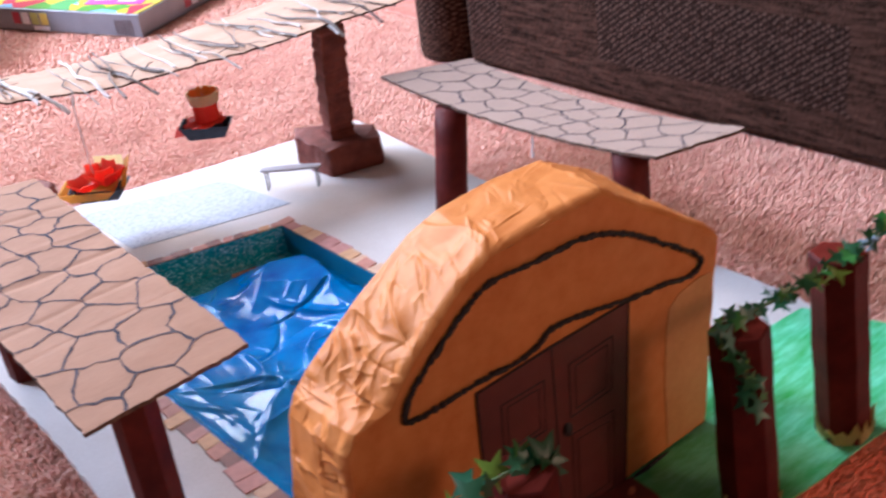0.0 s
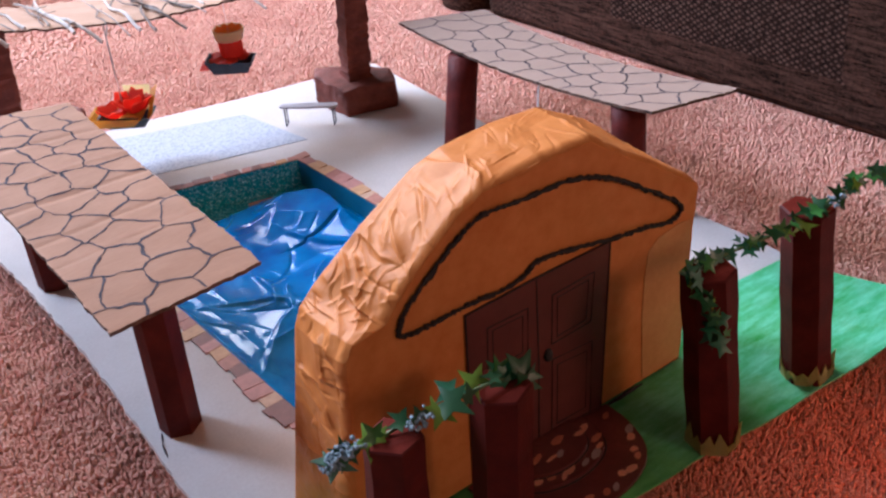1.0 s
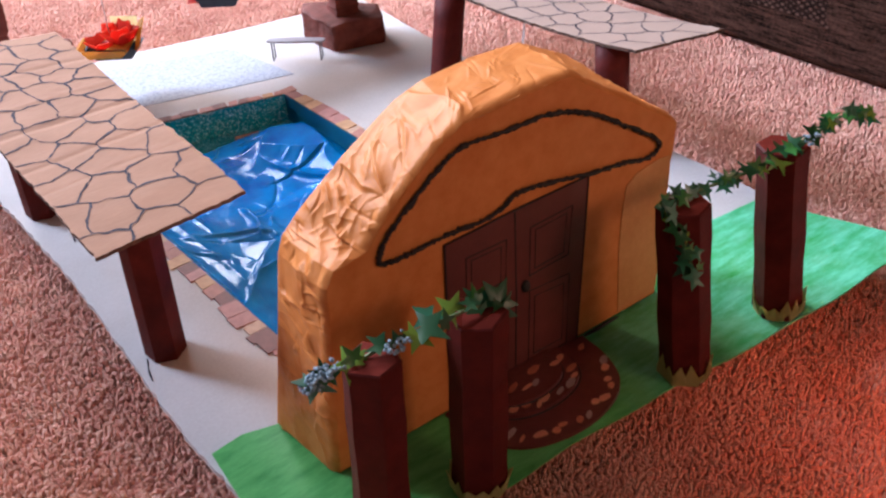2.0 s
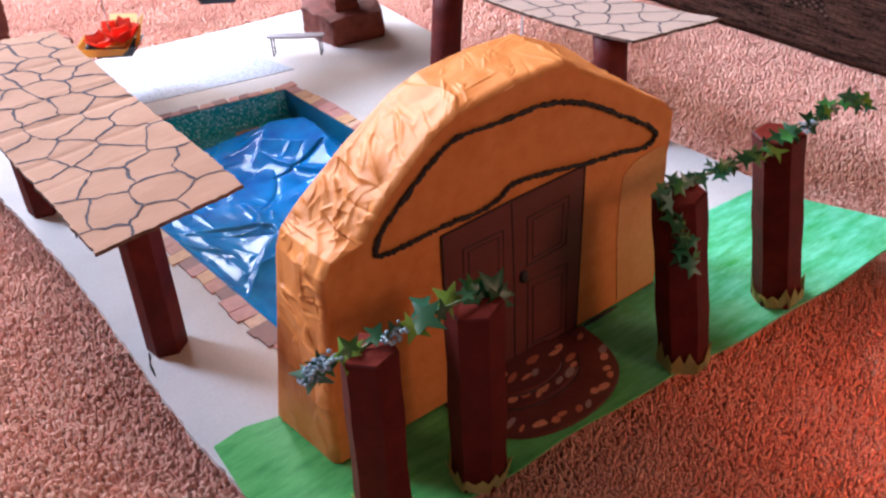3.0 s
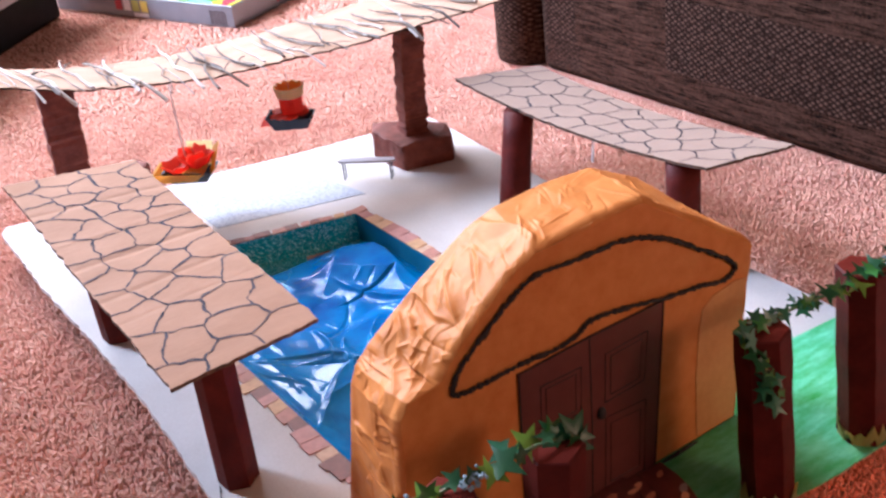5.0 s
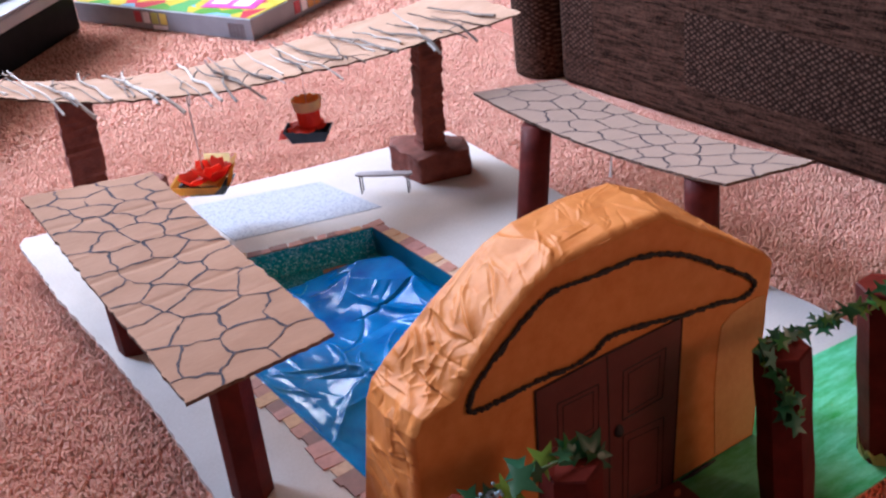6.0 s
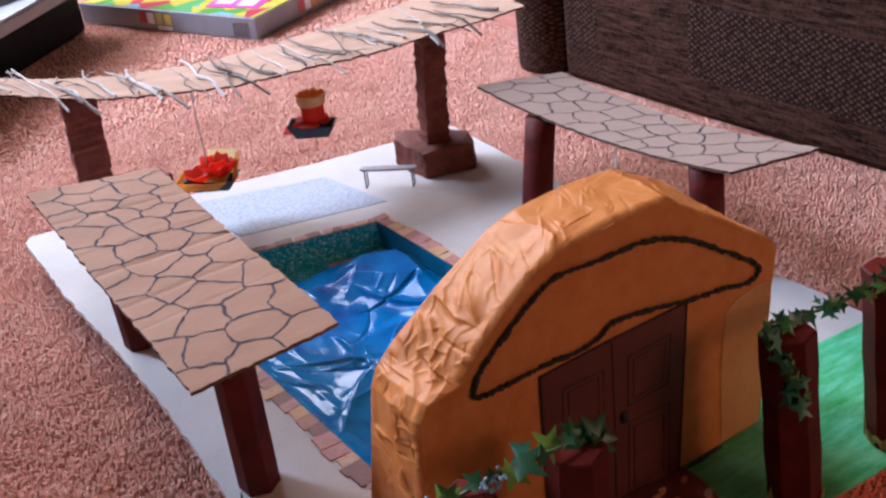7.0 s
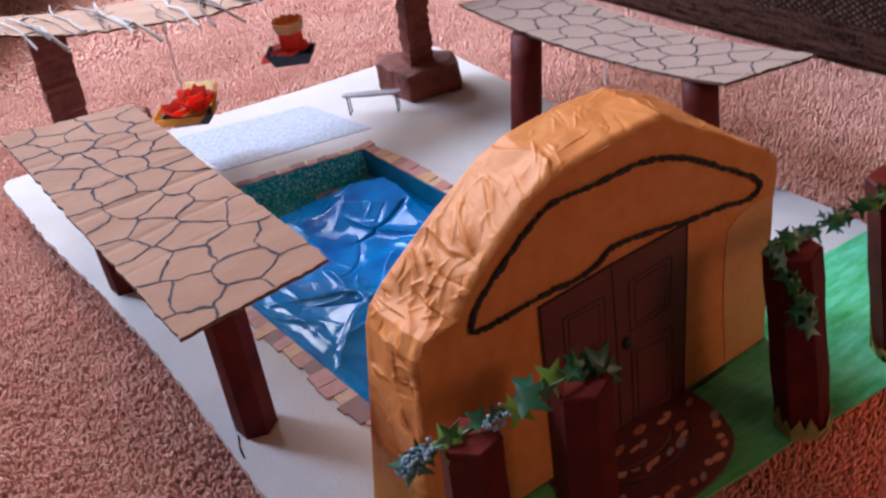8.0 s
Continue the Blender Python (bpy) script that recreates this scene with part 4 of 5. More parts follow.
def drawn_stones(parent, corners, z_of, centres, pen, shift, seed):
    """Marker lines between neighbouring stones on a card: each stone reaches halfway to the next, and the pen wanders."""
    a, b, c, d = [Vector(p) for p in corners]
    across, along = ((b - a).length + (c - d).length) / 2, ((d - a).length + (c - b).length) / 2
    spots = [Vector((u * across, v * along)) for u, v in centres]

    def on_card(p):
        w = p + shift * Vector((noise.noise((p.x * 42, p.y * 42, seed)) + 0.4 * noise.noise((p.x * 130, p.y * 130, seed)), noise.noise((p.x * 42, p.y * 42, seed + 7)) + 0.4 * noise.noise((p.x * 130, p.y * 130, seed + 7))))
        u, v = min(max(w.x / across, 0), 1), min(max(w.y / along, 0), 1)
        q = a.lerp(b, u).lerp(d.lerp(c, u), v)
        return Vector((q.x, q.y, z_of(u, v) + 0.0003))

    bm = bmesh.new()
    for i, s in enumerate(spots):
        cell = [(Vector(q), None) for q in ((0, 0), (across, 0), (across, along), (0, along))]
        for j, o in enumerate(spots):
            if i == j:
                continue
            way, half = o - s, (o.length_squared - s.length_squared) / 2
            kept = []
            for (p, tag), (q, after) in zip(cell, cell[1:] + cell[:1]):
                fp, fq = p.dot(way) - half, q.dot(way) - half
                if fp <= 0:
                    kept.append((p, tag))
                if fp * fq < 0:
                    kept.append((p.lerp(q, fp / (fp - fq)), j if fp <= 0 else tag))
            cell = kept
        for (p, tag), (q, after) in zip(cell, cell[1:] + cell[:1]):
            if tag is None or tag < i or (q - p).length < 0.0008:
                continue
            n = max(3, int((q - p).length / 0.0012))
            side = Vector((p.y - q.y, q.x - p.x)).normalized()
            rails = []
            for k in range(n + 1):
                m = p.lerp(q, k / n)
                w = pen * (0.85 + 0.45 * noise.noise((m.x * 70, m.y * 70, seed + 3)))
                rails.append((bm.verts.new(on_card(m - side * w)), bm.verts.new(on_card(m + side * w))))
            for (l0, r0), (l1, r1) in zip(rails, rails[1:]):
                bm.faces.new((l0, l1, r1, r0))
    bmesh.ops.recalc_face_normals(bm, faces=bm.faces[:])
    part("stone_pattern", bm, MARKER, parent, "grey-blue marker lines of drawn stones")


WEST_STONES = [(0.06, 0.02), (0.43, 0.01), (0.02, 0.12), (0.25, 0.1), (0.81, 0.02), (0.59, 0.1), (0.15, 0.24), (0.37, 0.19), (0.93, 0.14), (0.66, 0.18), (0.08, 0.33), (0.49, 0.28), (0.35, 0.35), (0.95, 0.29), (0.71, 0.35), (0.15, 0.41), (0.55, 0.42), (0.04, 0.48), (0.92, 0.42), (0.4, 0.48), (0.1, 0.58), (0.8, 0.51), (0.38, 0.57), (0.62, 0.57), (0.16, 0.7), (0.34, 0.65), (0.93, 0.58), (0.57, 0.66), (0.84, 0.65), (0.32, 0.75), (0.48, 0.76), (0.13, 0.81), (0.73, 0.72), (0.94, 0.7), (0.1, 0.87), (0.37, 0.83), (0.65, 0.79), (0.29, 0.9), (0.93, 0.8), (0.5, 0.88), (0.09, 0.97), (0.72, 0.89), (0.38, 0.96), (0.92, 0.91), (0.78, 0.99)]
EAST_STONES = [(0.19, 0.99), (0.55, 0.99), (0.9, 0.99), (0.13, 0.88), (0.48, 0.91), (0.9, 0.92), (0.37, 0.83), (0.67, 0.82), (0.97, 0.83), (0.12, 0.78), (0.35, 0.73), (0.6, 0.71), (0.84, 0.76), (0.97, 0.72), (0.14, 0.66), (0.37, 0.63), (0.69, 0.61), (0.96, 0.6), (0.14, 0.55), (0.42, 0.52), (0.72, 0.52), (0.96, 0.47), (0.09, 0.45), (0.38, 0.44), (0.6, 0.42), (0.8, 0.4), (0.97, 0.34), (0.05, 0.36), (0.3, 0.34), (0.56, 0.32), (0.76, 0.26), (0.97, 0.2), (0.03, 0.27), (0.31, 0.23), (0.52, 0.18), (0.75, 0.14), (0.88, 0.06), (0.13, 0.14), (0.37, 0.08), (0.6, 0.03), (0.04, 0.04)]


def canopy_west():
    t = thing("canopy", "flat cardboard canopy with drawn stone pattern on brown hexagonal pillars", "canopy", (0, 0, 0), "stone canopies")
    fold = lambda u, v, at, lean, deep, wide: deep * math.exp(-((v - at - lean * u) / wide) ** 2)
    crease = lambda u, v: 0.139 - 0.002 * v + 0.0012 * math.sin(v * 9) + 0.0008 * noise.noise((u * 3, v * 14, 1)) - fold(u, v, 0.50, 0.02, 0.0011, 0.010) - fold(u, v, 0.34, 0.03, 0.0008, 0.009) - fold(u, v, 0.79, 0.0, 0.0008, 0.009) + fold(u, v, 0.62, 0.02, 0.0005, 0.008) - fold(u, v, 0.24, 0.02, 0.0004, 0.006)
    corners = [(-0.081, 0.143), (0.033, 0.149), (0.041, 0.518), (-0.072, 0.557)]
    part("roof", sheet_bm(corners, crease, 24, 150, 0.003, 0.0018, 36), CARD, t).data.materials.append(CUT_EDGE)
    drawn_stones(t, corners, crease, WEST_STONES, 0.00108, 0.0056, 11)
    pillar(t, (-0.0335, 0.199, 0), (-0.0325, 0.199, 0.135), 0.0160, turn=0.1, sides=6)
    pillar(t, (-0.030, 0.460, 0), (-0.032, 0.460, 0.134), 0.0160, turn=0.1, sides=6)


def canopy_east():
    t = thing("canopy", "curved cardboard canopy with drawn stones on round pillars", "canopy", (0, 0, 0), "stone canopies")
    bend = lambda u, v: 0.097 + 0.012 * (2 * v - 1) ** 2 - 0.003 * v + 0.001 * u + 0.0006 * noise.noise((u * 3, v * 9, 4))
    corners = [(0.427, 0.162), (0.513, 0.137), (0.492, 0.472), (0.408, 0.516)]
    part("roof", sheet_bm(corners, bend, 24, 90, 0.003, 0.0018, 36), SHEEN_CARD, t).data.materials.append(CUT_EDGE)
    drawn_stones(t, corners, bend, EAST_STONES, 0.0009, 0.0042, 23)
    pillar(t, (0.388, 0.397, 0), (0.4205, 0.421, 0.0915), 0.0160, sides=14)
    pillar(t, (0.434, 0.196, 0), (0.440, 0.203, 0.098), 0.0160, sides=14)


canopy_west()
canopy_east()


def twig_bm(points, r, rng):
    line = smooth_line(points, 3)
    n = len(line)
    return tube_bm([p + Vector((rng.uniform(-1, 1), rng.uniform(-1, 1), rng.uniform(-1, 1))) * r * 0.4 for p in line], [r * (1.15 - 0.6 * i / n) * rng.uniform(0.85, 1.2) for i in range(n)], 6)


def pergola():
    t = thing("pergola", "cardboard pergola laid with bare twigs on rough pillars", "pergola", (0, 0, 0))
    rng = random.Random(14)

    def z_of(x):
        s = (x - 0.235) / 0.28
        return 0.153 + (0.046 if s < 0 else 0.014) * abs(s) ** 2.2

    x0, x1 = -0.075, 0.502
    front = lambda x: 0.602 - 0.20 * (x - 0.22) + 0.12 * max(0, 0.02 - x)
    rear = lambda x: 0.708 - 0.10 * (x - 0.28)
    surf = lambda u, v: z_of(x0 + (x1 - x0) * u) + 0.0015 * noise.noise((u * 8, v * 4, 6))
    part("roof", sheet_bm([(x0, front(x0)), (x1, front(x1)), (x1 + 0.004, rear(x1)), (x0, rear(x0))], surf, 200, 10, 0.0022, 0.0044, 52), LIT_CARD, t, "bare brown cardboard roof strip").data.materials.append(CUT_EDGE)
    n = 40
    for i in range(n):
        x = x0 + 0.01 + (x1 - x0 - 0.03) * (i + rng.uniform(-0.35, 0.35)) / n
        lean = rng.uniform(-0.036, 0.0) if rng.random() < 0.75 else rng.uniform(-0.01, 0.03)
        r = rng.choice((0.0008, 0.0010, 0.0014, 0.0018)) * rng.uniform(0.85, 1.1)
        a, b = (rng.uniform(-0.020, -0.004) if rng.random() < 0.5 else rng.uniform(-0.004, 0.018)), rng.uniform(0.065, 0.12)
        pts = []
        for k in range(5):
            f = k / 4
            px = x + lean * f + rng.uniform(-1, 1) * 0.0042
            py = front(px) + a + (b - a) * f
            hang = max(0.0, front(px) - py)
            pts.append((px, py, z_of(min(max(px, x0), x1)) + r + 0.0015 + 0.004 * (k == 4) * rng.random() - 0.7 * hang))
        tw = part("twig", twig_bm(pts, r, rng), TWIG, t)
        for _ in range(rng.choice((0, 1, 1, 2))):
            k = rng.choice((1, 2, 3))
            p = Vector(pts[k])
            side = Vector((rng.choice((-1, 1)) * rng.uniform(0.008, 0.020), rng.uniform(-0.020, 0.025), rng.uniform(0.001, 0.005)))
            part("side_twig", twig_bm([p, p + side * 0.55 + Vector((0, 0.002, 0.001)), p + side], r * 0.6, rng), TWIG, tw)
    rough = dict(mat=ROUGH_BROWN, rough=0.10)
    pillar(t, (0.029, 0.731, 0), (0.030, 0.698, z_of(0.05) - 0.003), 0.0252, turn=-0.2, **rough)
    pillar(t, (0.383, 0.580, 0.02), (0.396, 0.584, z_of(0.38) - 0.003), 0.0192, turn=-0.2, **rough)
    for pts, h, name in (([(0.350, 0.553), (0.408, 0.534), (0.424, 0.566), (0.41, 0.60), (0.362, 0.636), (0.347, 0.612), (0.352, 0.585)], 0.033, "pillar_base"), ([(0.06, 0.73), (0.118, 0.752), (0.130, 0.768), (0.12, 0.79), (0.05, 0.78), (0.03, 0.74)], 0.022, "pillar_base")):
        bm = prism_bm(pts, 0, h, 0.004)
        bmesh.ops.subdivide_edges(bm, edges=bm.edges[:], cuts=3, use_grid_fill=True)
        for v in bm.verts:
            if v.co.z > 0.001:
                v.co += Vector((noise.noise(v.co * 90), noise.noise(v.co * 90 + Vector((5, 5, 5))), noise.noise(v.co * 70 + Vector((9, 2, 4))))) * 0.0022
        part(name, bm, ROUGH_BROWN, t, "rough red-brown rock-like foot")


pergola()


# ---- folded paper swings ----
def fan(parent, centre, n, inner, outer, rise, mat, seed, name="petal", span=(0, math.tau), broad=0.95):
    rng = random.Random(seed)
    for i in range(n):
        a = span[0] + (span[1] - span[0]) * (i + 0.5) / n + rng.uniform(-0.15, 0.15)
        d, s = Vector((math.cos(a), math.sin(a), 0)), Vector((-math.sin(a), math.cos(a), 0))
        w = outer * broad
        rows = []
        for f, ww, z in ((0, 0.35, 0), (0.45, 0.85, 0.3), (0.8, 1.0, 0.75), (1.0, 0.8, 1.0)):
            c = Vector(centre) + d * (inner + (outer - inner) * f) + Vector((0, 0, rise * z * rng.uniform(0.85, 1.1)))
            rows.append([c - s * w * ww * 0.5 + d * 0.0012, c - Vector((0, 0, 0.0022)), c + s * w * ww * 0.5 + d * 0.0012])
        bm = bmesh.new()
        skins = []
        for shift in (Vector((0, 0, 0)), d * 0.0006 + Vector((0, 0, -0.0006))):
            vs = [[bm.verts.new(p + shift) for p in r] for r in rows]
            for r0, r1 in zip(vs, vs[1:]):
                for k in range(2):
                    bm.faces.new((r0[k], r0[k + 1], r1[k + 1], r1[k]))
            skins.append(vs)
        part(name, bm, mat, parent)


def boat_bm(w, d, h, flare):
    """A folded tray with sloped sides."""
    bm = bmesh.new()
    lo = [(-w, -d), (w, -d), (w, d), (-w, d)]
    a = [bm.verts.new((x * 0.7, y * 0.7, 0)) for x, y in lo]
    b = [bm.verts.new((x * flare, y, h * (1.0 if x < 0 else 0.8))) for x, y in lo]
    c = [bm.verts.new((x * flare * 0.93, y * 0.9, h * (1.0 if x < 0 else 0.8) - 0.0005)) for x, y in lo]
    e = [bm.verts.new((x * 0.62, y * 0.62, 0.0015)) for x, y in lo]
    bm.faces.new(a[::-1])
    bm.faces.new(e)
    for i in range(4):
        j = (i + 1) % 4
        bm.faces.new((a[i], a[j], b[j], b[i]))
        bm.faces.new((b[i], b[j], c[j], c[i]))
        bm.faces.new((c[i], c[j], e[j], e[i]))
    return bm


def swing_rose(place, hook):
    t = thing("paper_swing", "red and yellow folded paper rose seat on a thread", "paper swing", place, "hanging paper swings", turn=-38)
    part("tray", boat_bm(0.027, 0.016, 0.015, 1.05), NAVY_PAPER, t, "navy blue folded paper tray")
    bm = boat_bm(0.026, 0.018, 0.012, 1.1)
    for v in bm.verts:
        v.co += Vector((-0.008, -0.006, 0.005))
    part("lining", bm, YELLOW_PAPER, t, "yellow folded paper lining")
    bm = sheet_bm([(-0.004, 0.012), (0.024, 0.010), (0.026, 0.014), (-0.004, 0.017)], lambda u, v: 0.012 + 0.026 * v, 2, 4, 0.0008)
    part("back_flap", bm, CREAM_PAPER, t, "cream paper flap")
    bm = sheet_bm([(0.024, -0.012), (0.030, -0.012), (0.034, 0.012), (0.026, 0.012)], lambda u, v: 0.010 + 0.022 * v + 0.006 * u, 2, 4, 0.0008)
    part("side_flap", bm, YELLOW_PAPER, t, "yellow paper flap")
    fan(t, (0.008, 0, 0.014), 4, 0.001, 0.018, 0.019, RED_PAPER, 31, broad=1.45)
    fan(t, (0.006, 0, 0.015), 3, 0.001, 0.012, 0.020, RED_PAPER, 34, broad=1.7)
    fan(t, (-0.012, -0.004, 0.012), 4, 0.001, 0.015, 0.011, RED_PAPER, 32, broad=1.5)
    inv = t.matrix_world.inverted()
    part("thread", tube_bm([inv @ Vector(hook), Vector((-0.004, 0.004, 0.014))], 0.0007, 5), THREAD, t, "thin pale thread")


def swing_chair(place, hook):
    t = thing("paper_swing", "folded paper swing seat, red and cream over navy", "paper swing", place, "hanging paper swings", turn=-38)
    part("tray", boat_bm(0.026, 0.014, 0.016, 1.0), NAVY_PAPER, t, "navy blue folded paper tray")
    bm = bmesh.new()
    bmesh.ops.create_cone(bm, cap_ends=True, segments=14, radius1=0.0125, radius2=0.0130, depth=0.022, matrix=Matrix.Translation((0.003, 0, 0.030)))
    part("red_roll", bm, RED_PAPER, t, "red paper roll", smooth=False)
    bm = bmesh.new()
    bmesh.ops.create_cone(bm, cap_ends=False, segments=18, radius1=0.0150, radius2=0.0168, depth=0.011, matrix=Matrix.Translation((0.003, 0, 0.0425)))
    bmesh.ops.solidify(bm, geom=bm.faces[:], thickness=0.002)
    part("cream_band", bm, CREAM_PAPER, t, "cream paper band")
    fan(t, (0.003, 0, 0.0455), 9, 0.001, 0.0135, 0.0035, ORANGE_PAPER, 41, "orange_frill")
    fan(t, (0, 0, 0.019), 7, 0.006, 0.019, -0.001, RED_PAPER, 42, "red_fold")
    bm = sheet_bm([(-0.034, -0.006), (-0.020, -0.012), (-0.017, -0.003), (-0.030, 0.001)], lambda u, v: 0.005 + 0.008 * v + 0.003 * u, 3, 3, 0.0008)
    part("tail_flap", bm, RED_PAPER, t, "salmon red paper flap")
    inv = t.matrix_world.inverted()
    part("thread", tube_bm([inv @ Vector(hook), Vector((0.003, 0, 0.04))], 0.00025, 5), THREAD, t, "thin pale thread")


swing_rose((0.134, 0.640, 0.041), (0.128, 0.630, 0.159))
swing_chair((0.250, 0.612, 0.073), (0.250, 0.606, 0.153))


# ---- small things on the board ----
def bench(a, b, height, label):
    a, b = Vector((*a, 0)), Vector((*b, 0))
    d = (b - a).normalized()
    side = Vector((-d.y, d.x, 0))
    t = thing("bench", label, "bench", a.lerp(b, 0.5)[:], "model benches")
    o = a.lerp(b, 0.5)
    half = (b - a).length / 2 + 0.006
    prof = [(-1, -0.35), (-0.9, -0.8), (0, -1), (0.9, -0.85), (1, -0.3), (0.96, 0.7), (0, 1), (-0.92, 0.8)]
    pts = [d * half * x + side * 0.0058 * y for x, y in prof]
    part("seat", prism_bm([(p.x, p.y) for p in pts], height, height + 0.0022, 0.0005), GREY_CARD, t, "grey card seat")
    for e in (a - o, b - o):
        part("wire_leg", tube_bm([e - side * 0.004 + Vector((0, 0, height)), e - side * 0.004, e + side * 0.006, e + side * 0.006 + Vector((0, 0, height))], 0.0009, 6), WIRE, t, "bent dark wire leg")


bench((0.293, 0.589), (0.333, 0.552), 0.0215, "small grey bench with bent wire legs on the board")
bench((-0.026, 0.397), (0.012, 0.385), 0.0215, "small grey bench with wire legs under the canopy")


def paper_mosaic():
    m, nodes, links, b = material("pencil_scribble_paper")
    fine, rows = noise_node(nodes, links, 260, 3, 0.8), noise_node(nodes, links, 70, 3, 0.6, (1, 3, 1))
    mark = ramp(nodes, [(0.40, (0.19, 0.215, 0.31)), (0.52, (0.46, 0.485, 0.53))])
    links.new(fine.outputs["Fac"], mark.inputs["Fac"])
    links.new(mix(nodes, links, 0.5, mark.outputs["Color"], ramp_of(nodes, links, rows, (0.42, 0.45, 0.51), (0.50, 0.52, 0.55))), b.inputs["Base Color"])
    b.inputs["Roughness"].default_value, b.inputs["Specular IOR Level"].default_value = 0.7, 0.05
    bm = sheet_bm([(0.131, 0.588), (0.289, 0.540), (0.271, 0.650), (0.126, 0.706)], lambda u, v: 0.0006, 4, 4, 0.0004)
    tagged(part("scribbled_paper", bm, m), "white paper sheet covered in faint blue pencil", "paper sheet")


paper_mosaic()

CLEAR = painted("clear_plastic_strip", (0.72, 0.70, 0.69), (0.82, 0.80, 0.79), 80, 0.15, 0.1)
strip = part("plastic_strip", tube_bm([(0.427, 0.311, 0.0925), (0.4262, 0.3115, 0.08), (0.4255, 0.3118, 0.066)], [0.0008, 0.0011, 0.0016], 6), CLEAR)
tagged(strip, "narrow clear plastic strip hanging under the canopy", "plastic strip")


# ---- things on the carpet behind ----
def game_box():
    t = thing("board_game_box", "grey-sided board game box with a bright lid", "game box", (0.489, 1.296, CARPET + 0.001), turn=24.0)
    SIDE = painted("grey_box_side", (0.17, 0.185, 0.21), (0.27, 0.29, 0.32), 9, 0.4, 0.1)
    m, nodes, links, b = material("bright_lid_print")
    v, tc = nodes.new("ShaderNodeTexVoronoi"), nodes.new("ShaderNodeTexCoord")
    v.inputs["Scale"].default_value = 24
    links.new(tc.outputs["Object"], v.inputs["Vector"])
    sep = nodes.new("ShaderNodeSeparateColor")
    links.new(v.outputs["Color"], sep.inputs["Color"])
    r = ramp(nodes, [(0, (0.40, 0.33, 0.02)), (0.28, (0.07, 0.22, 0.02)), (0.46, (0.42, 0.36, 0.04)), (0.62, (0.36, 0.02, 0.04)), (0.78, (0.15, 0.31, 0.46)), (0.9, (0.07, 0.25, 0.07))])
    r.color_ramp.interpolation = "CONSTANT"
    links.new(sep.outputs["Red"], r.inputs["Fac"])
    links.new(r.outputs["Color"], b.inputs["Base Color"])
    b.inputs["Roughness"].default_value, b.inputs["Specular IOR Level"].default_value = 0.7, 0.15
    L, W2, H = 0.435, 0.36, 0.038
    part("tray", box_bm((0, 0, 0), (W2, L, H), 0.002), SIDE, t, "silver-grey box sides")
    part("lid_print", box_bm((0.003, 0.003, H), (W2 - 0.003, L - 0.003, H + 0.0012)), m, t, "bright cartoon-coloured lid print")
    flat = lambda name, c: painted(name, c, tuple(min(1, k * 1.15) for k in c), 40, 0.35, 0.05)
    MAGENTA, LOGO_RED, LOGO_YELLOW, PALE, LOGO_GREEN, LOGO_ORANGE = flat("magenta_print", (0.45, 0.03, 0.26)), flat("red_print", (0.38, 0.03, 0.05)), flat("yellow_print", (0.62, 0.50, 0.10)), flat("white_print", (0.72, 0.72, 0.74)), flat("olive_print", (0.42, 0.46, 0.12)), flat("orange_print", (0.55, 0.30, 0.06))
    part("lid_banner", prism_bm([(0.045, 0.03), (0.115, 0.05), (0.10, 0.16), (0.03, 0.14)], H + 0.0012, H + 0.002), MAGENTA, t, "magenta banner")
    for y in (0.05, 0.10):
        part("text_bar", prism_bm([(0.055, y), (0.10, y + 0.012), (0.094, y + 0.045), (0.049, y + 0.033)], H + 0.002, H + 0.0026), PALE, t, "plain white bar of lettering")
    for k, mat in enumerate((LOGO_RED, PALE, LOGO_GREEN, LOGO_YELLOW)):
        part("logo_shape", box_bm((-0.001, 0.262 - k * 0.021, 0.012), (0.0, 0.278 - k * 0.021, 0.032)), mat, t)
    for k, mat in enumerate((LOGO_RED, PALE, LOGO_ORANGE, LOGO_ORANGE)):
        part("logo_shape", box_bm((0.115 + k * 0.019, -0.001, 0.010), (0.130 + k * 0.019, 0.0, 0.032)), mat, t)
    part("white_sticker", box_bm((-0.001, 0.20, 0.002), (0.0, 0.235, 0.009)), PALE, t, "small white sticker")
    CODE = painted("faded_code_print", (0.12, 0.12, 0.14), (0.18, 0.18, 0.2), 80, 0.5, 0.1)
    for k in range(9):
        part("code_bar", box_bm((-0.0008, 0.018 + k * 0.0042, 0.004), (0.0, 0.0195 + k * 0.0042 + 0.001 * (k % 2), 0.028)), CODE, t)
    return t


game_box()


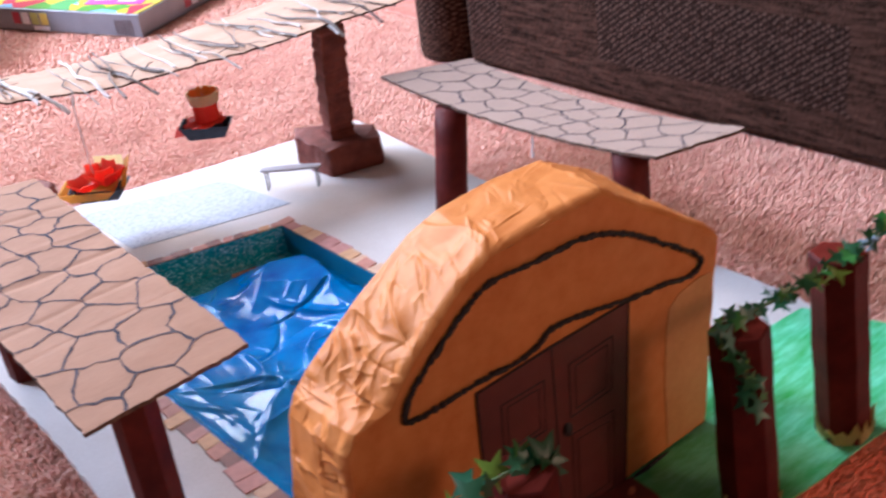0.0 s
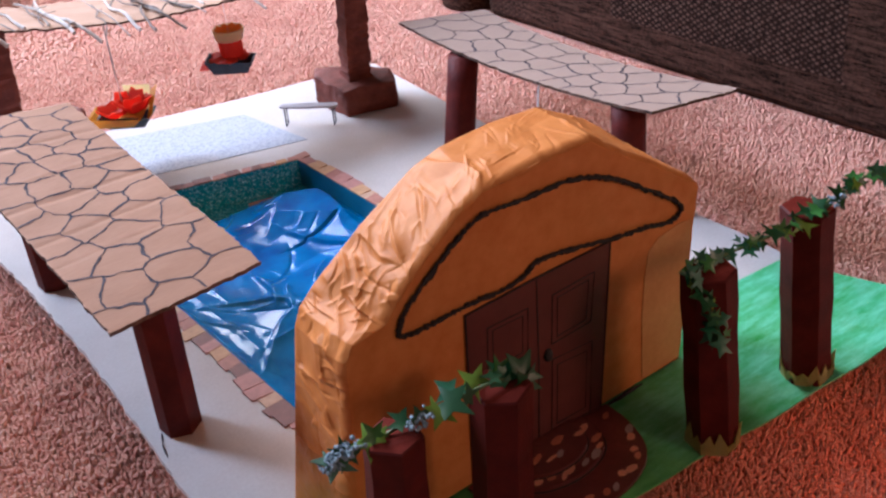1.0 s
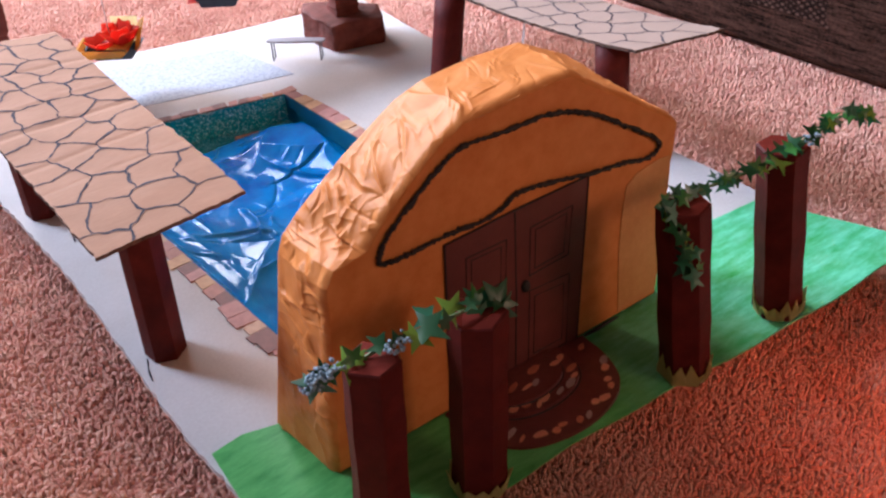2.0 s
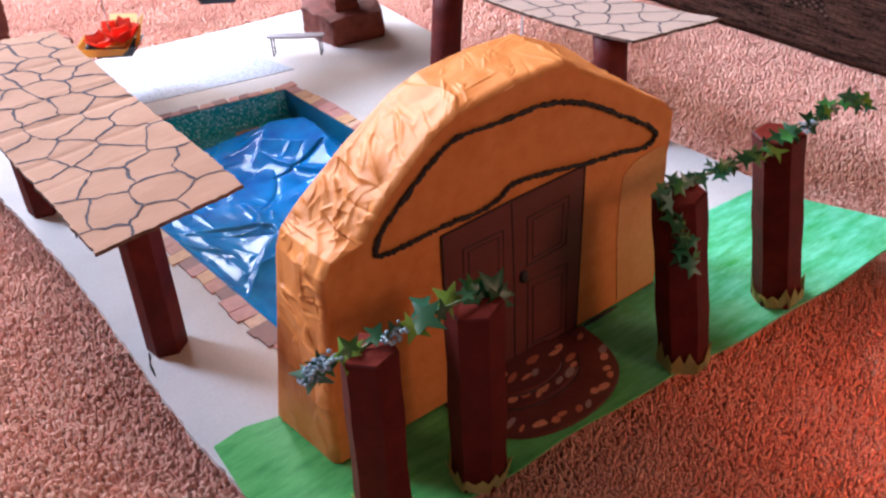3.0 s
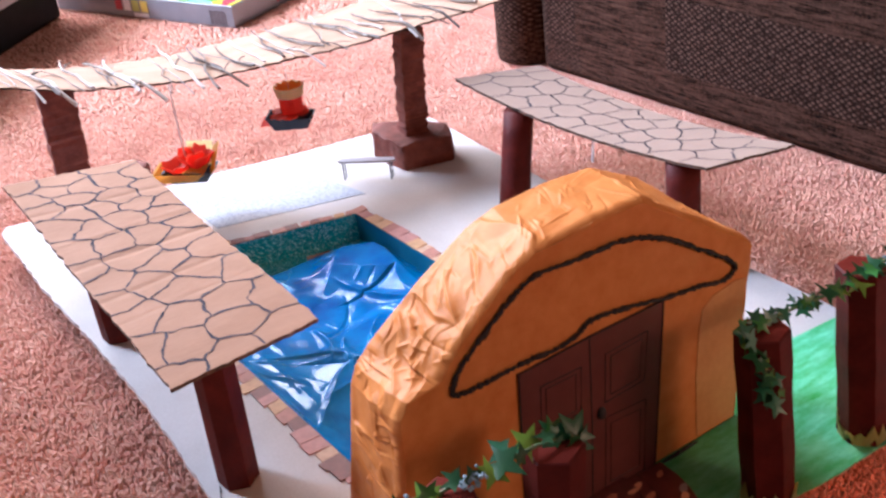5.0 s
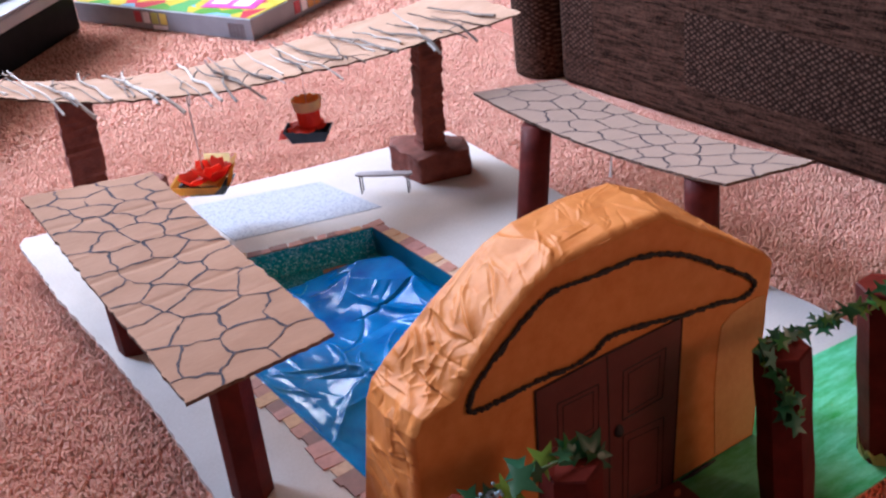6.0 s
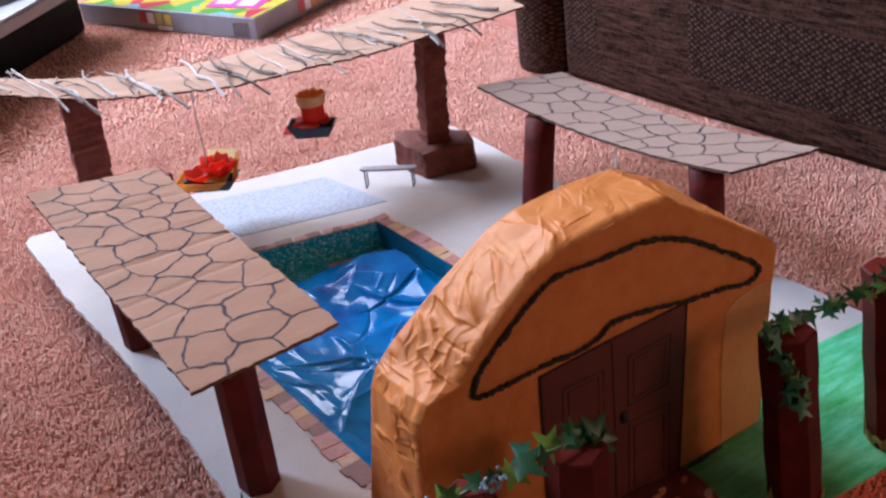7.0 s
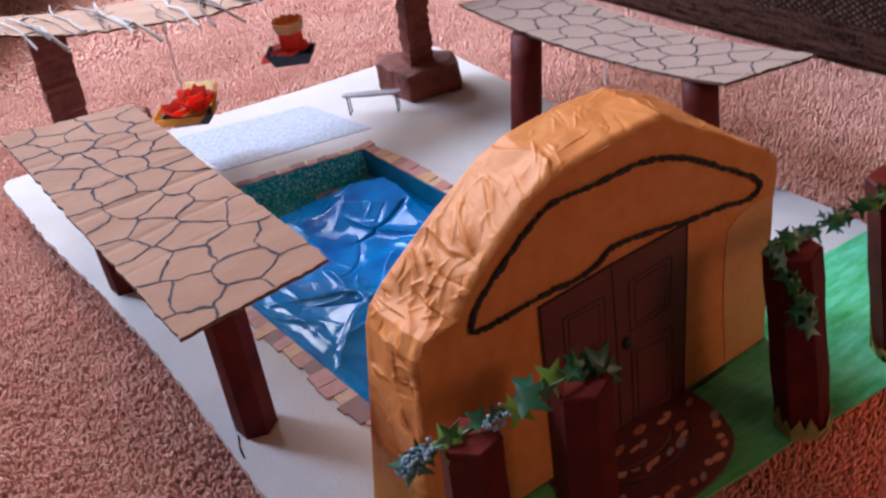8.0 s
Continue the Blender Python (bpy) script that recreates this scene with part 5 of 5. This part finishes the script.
def console():
    t = thing("white_console", "white-topped appliance with round grey pad on black base", "appliance", (0.19, 1.428, CARPET + 0.001), turn=41)
    WHITE = painted("white_plastic", (0.20, 0.215, 0.25), (0.26, 0.275, 0.305), 10, 0.35, 0.05)
    EDGE = painted("grey_plastic_edge", (0.22, 0.22, 0.23), (0.28, 0.28, 0.29), 20, 0.4, 0.05)
    DISC = painted("dark_grey_pad", (0.10, 0.11, 0.13), (0.15, 0.16, 0.19), 30, 0.4, 0.1)
    part("base", box_bm((-0.35, 0.085, 0.0), (0.22, 0.5, 0.104), 0.008), painted("matt_black_plastic", (0.006, 0.006, 0.007), (0.012, 0.012, 0.014), 40, 0.6, 0.1, spec=0.2), t, "black base")
    part("edge_band", box_bm((-0.36, 0.0, 0.104), (0.24, 0.52, 0.124), 0.004), EDGE, t, "grey edge band")
    part("top", box_bm((-0.358, 0.002, 0.124), (0.238, 0.518, 0.129), 0.002), WHITE, t, "white top plate")
    bm = bmesh.new()
    bmesh.ops.create_cone(bm, cap_ends=True, segments=40, radius1=0.075, radius2=0.072, depth=0.012, matrix=Matrix.Translation((0.005, 0.115, 0.135)))
    part("ring", bm, EDGE, t, "grey ring")
    bm = bmesh.new()
    bmesh.ops.create_cone(bm, cap_ends=True, segments=40, radius1=0.062, radius2=0.058, depth=0.012, matrix=Matrix.Translation((0.005, 0.115, 0.1425)))
    part("round_pad", bm, DISC, t, "dark grey round pad")


console()


def dark_bag():
    """A slack black bag with a pale strap on the carpet behind the pergola."""
    t = thing("black_bag", "slack black bag with a pale strap on the carpet", "bag", (0.865, 1.33, CARPET))
    bm = bmesh.new()
    bmesh.ops.create_icosphere(bm, subdivisions=4, radius=1)
    for v in bm.verts:
        k = 1 + 0.16 * noise.noise(v.co * 2.3) + 0.05 * noise.noise(v.co * 7)
        v.co = Vector((v.co.x * 0.085 * k, v.co.y * 0.10 * k, max(0, 0.055 + v.co.z * 0.065 * k)))
    part("bag_body", bm, NAVY_PAPER, t, smooth=True)
    part("strap", tube_bm(smooth_line([(-0.05, -0.095, 0.015), (-0.05, -0.085, 0.06), (-0.03, -0.04, 0.105), (0.02, 0.02, 0.125)], 6), 0.004, 6), THREAD, t, "pale grey strap")


dark_bag()


def plant_pile():
    """Dark green toy foliage lying on the game box lid."""
    t = thing("dark_foliage", "dark green and brown bundle lying on the game box", "toy foliage", (0.66, 1.52, CARPET + 0.0402))
    rng = random.Random(50)
    core = bmesh.new()
    bmesh.ops.create_icosphere(core, subdivisions=3, radius=1)
    for v in core.verts:
        k = 1 + 0.3 * noise.noise(v.co * 2.5)
        v.co = Vector((v.co.x * 0.06 * k, v.co.y * 0.10 * k, max(0, 0.02 + v.co.z * 0.024 * k)))
    part("bundle", core, painted("dark_green_cloth", (0.02, 0.045, 0.015), (0.07, 0.12, 0.03), 50, 0.7, 0.6), t, smooth=True)
    for _ in range(36):
        ob = new("leaf", LEAVES[rng.randrange(5)])
        ob.parent = t
        ob.matrix_local = Matrix.Translation((rng.uniform(-0.06, 0.06), rng.uniform(-0.10, 0.10), rng.uniform(0.015, 0.05))) @ Euler((rng.uniform(-1, 1), rng.uniform(-1, 1), rng.uniform(0, 6))).to_matrix().to_4x4() @ Matrix.Scale(rng.uniform(0.014, 0.026), 4)


plant_pile()


CRACK = [(-0.049, 0.200, 0.0003), (-0.0515, 0.193, 0.0003), (-0.0545, 0.186, 0.0003), (-0.0575, 0.172, 0.0003)]
crack = tube_bm(smooth_line(CRACK, 4), [0.0003 + 0.0005 * math.sin(k * 0.5) ** 2 for k in range(4 * (len(CRACK) - 1) + 1)], 5)
part("crack", crack, BLACK, MODEL_BOARD, "thin dark crack in the board's surface")
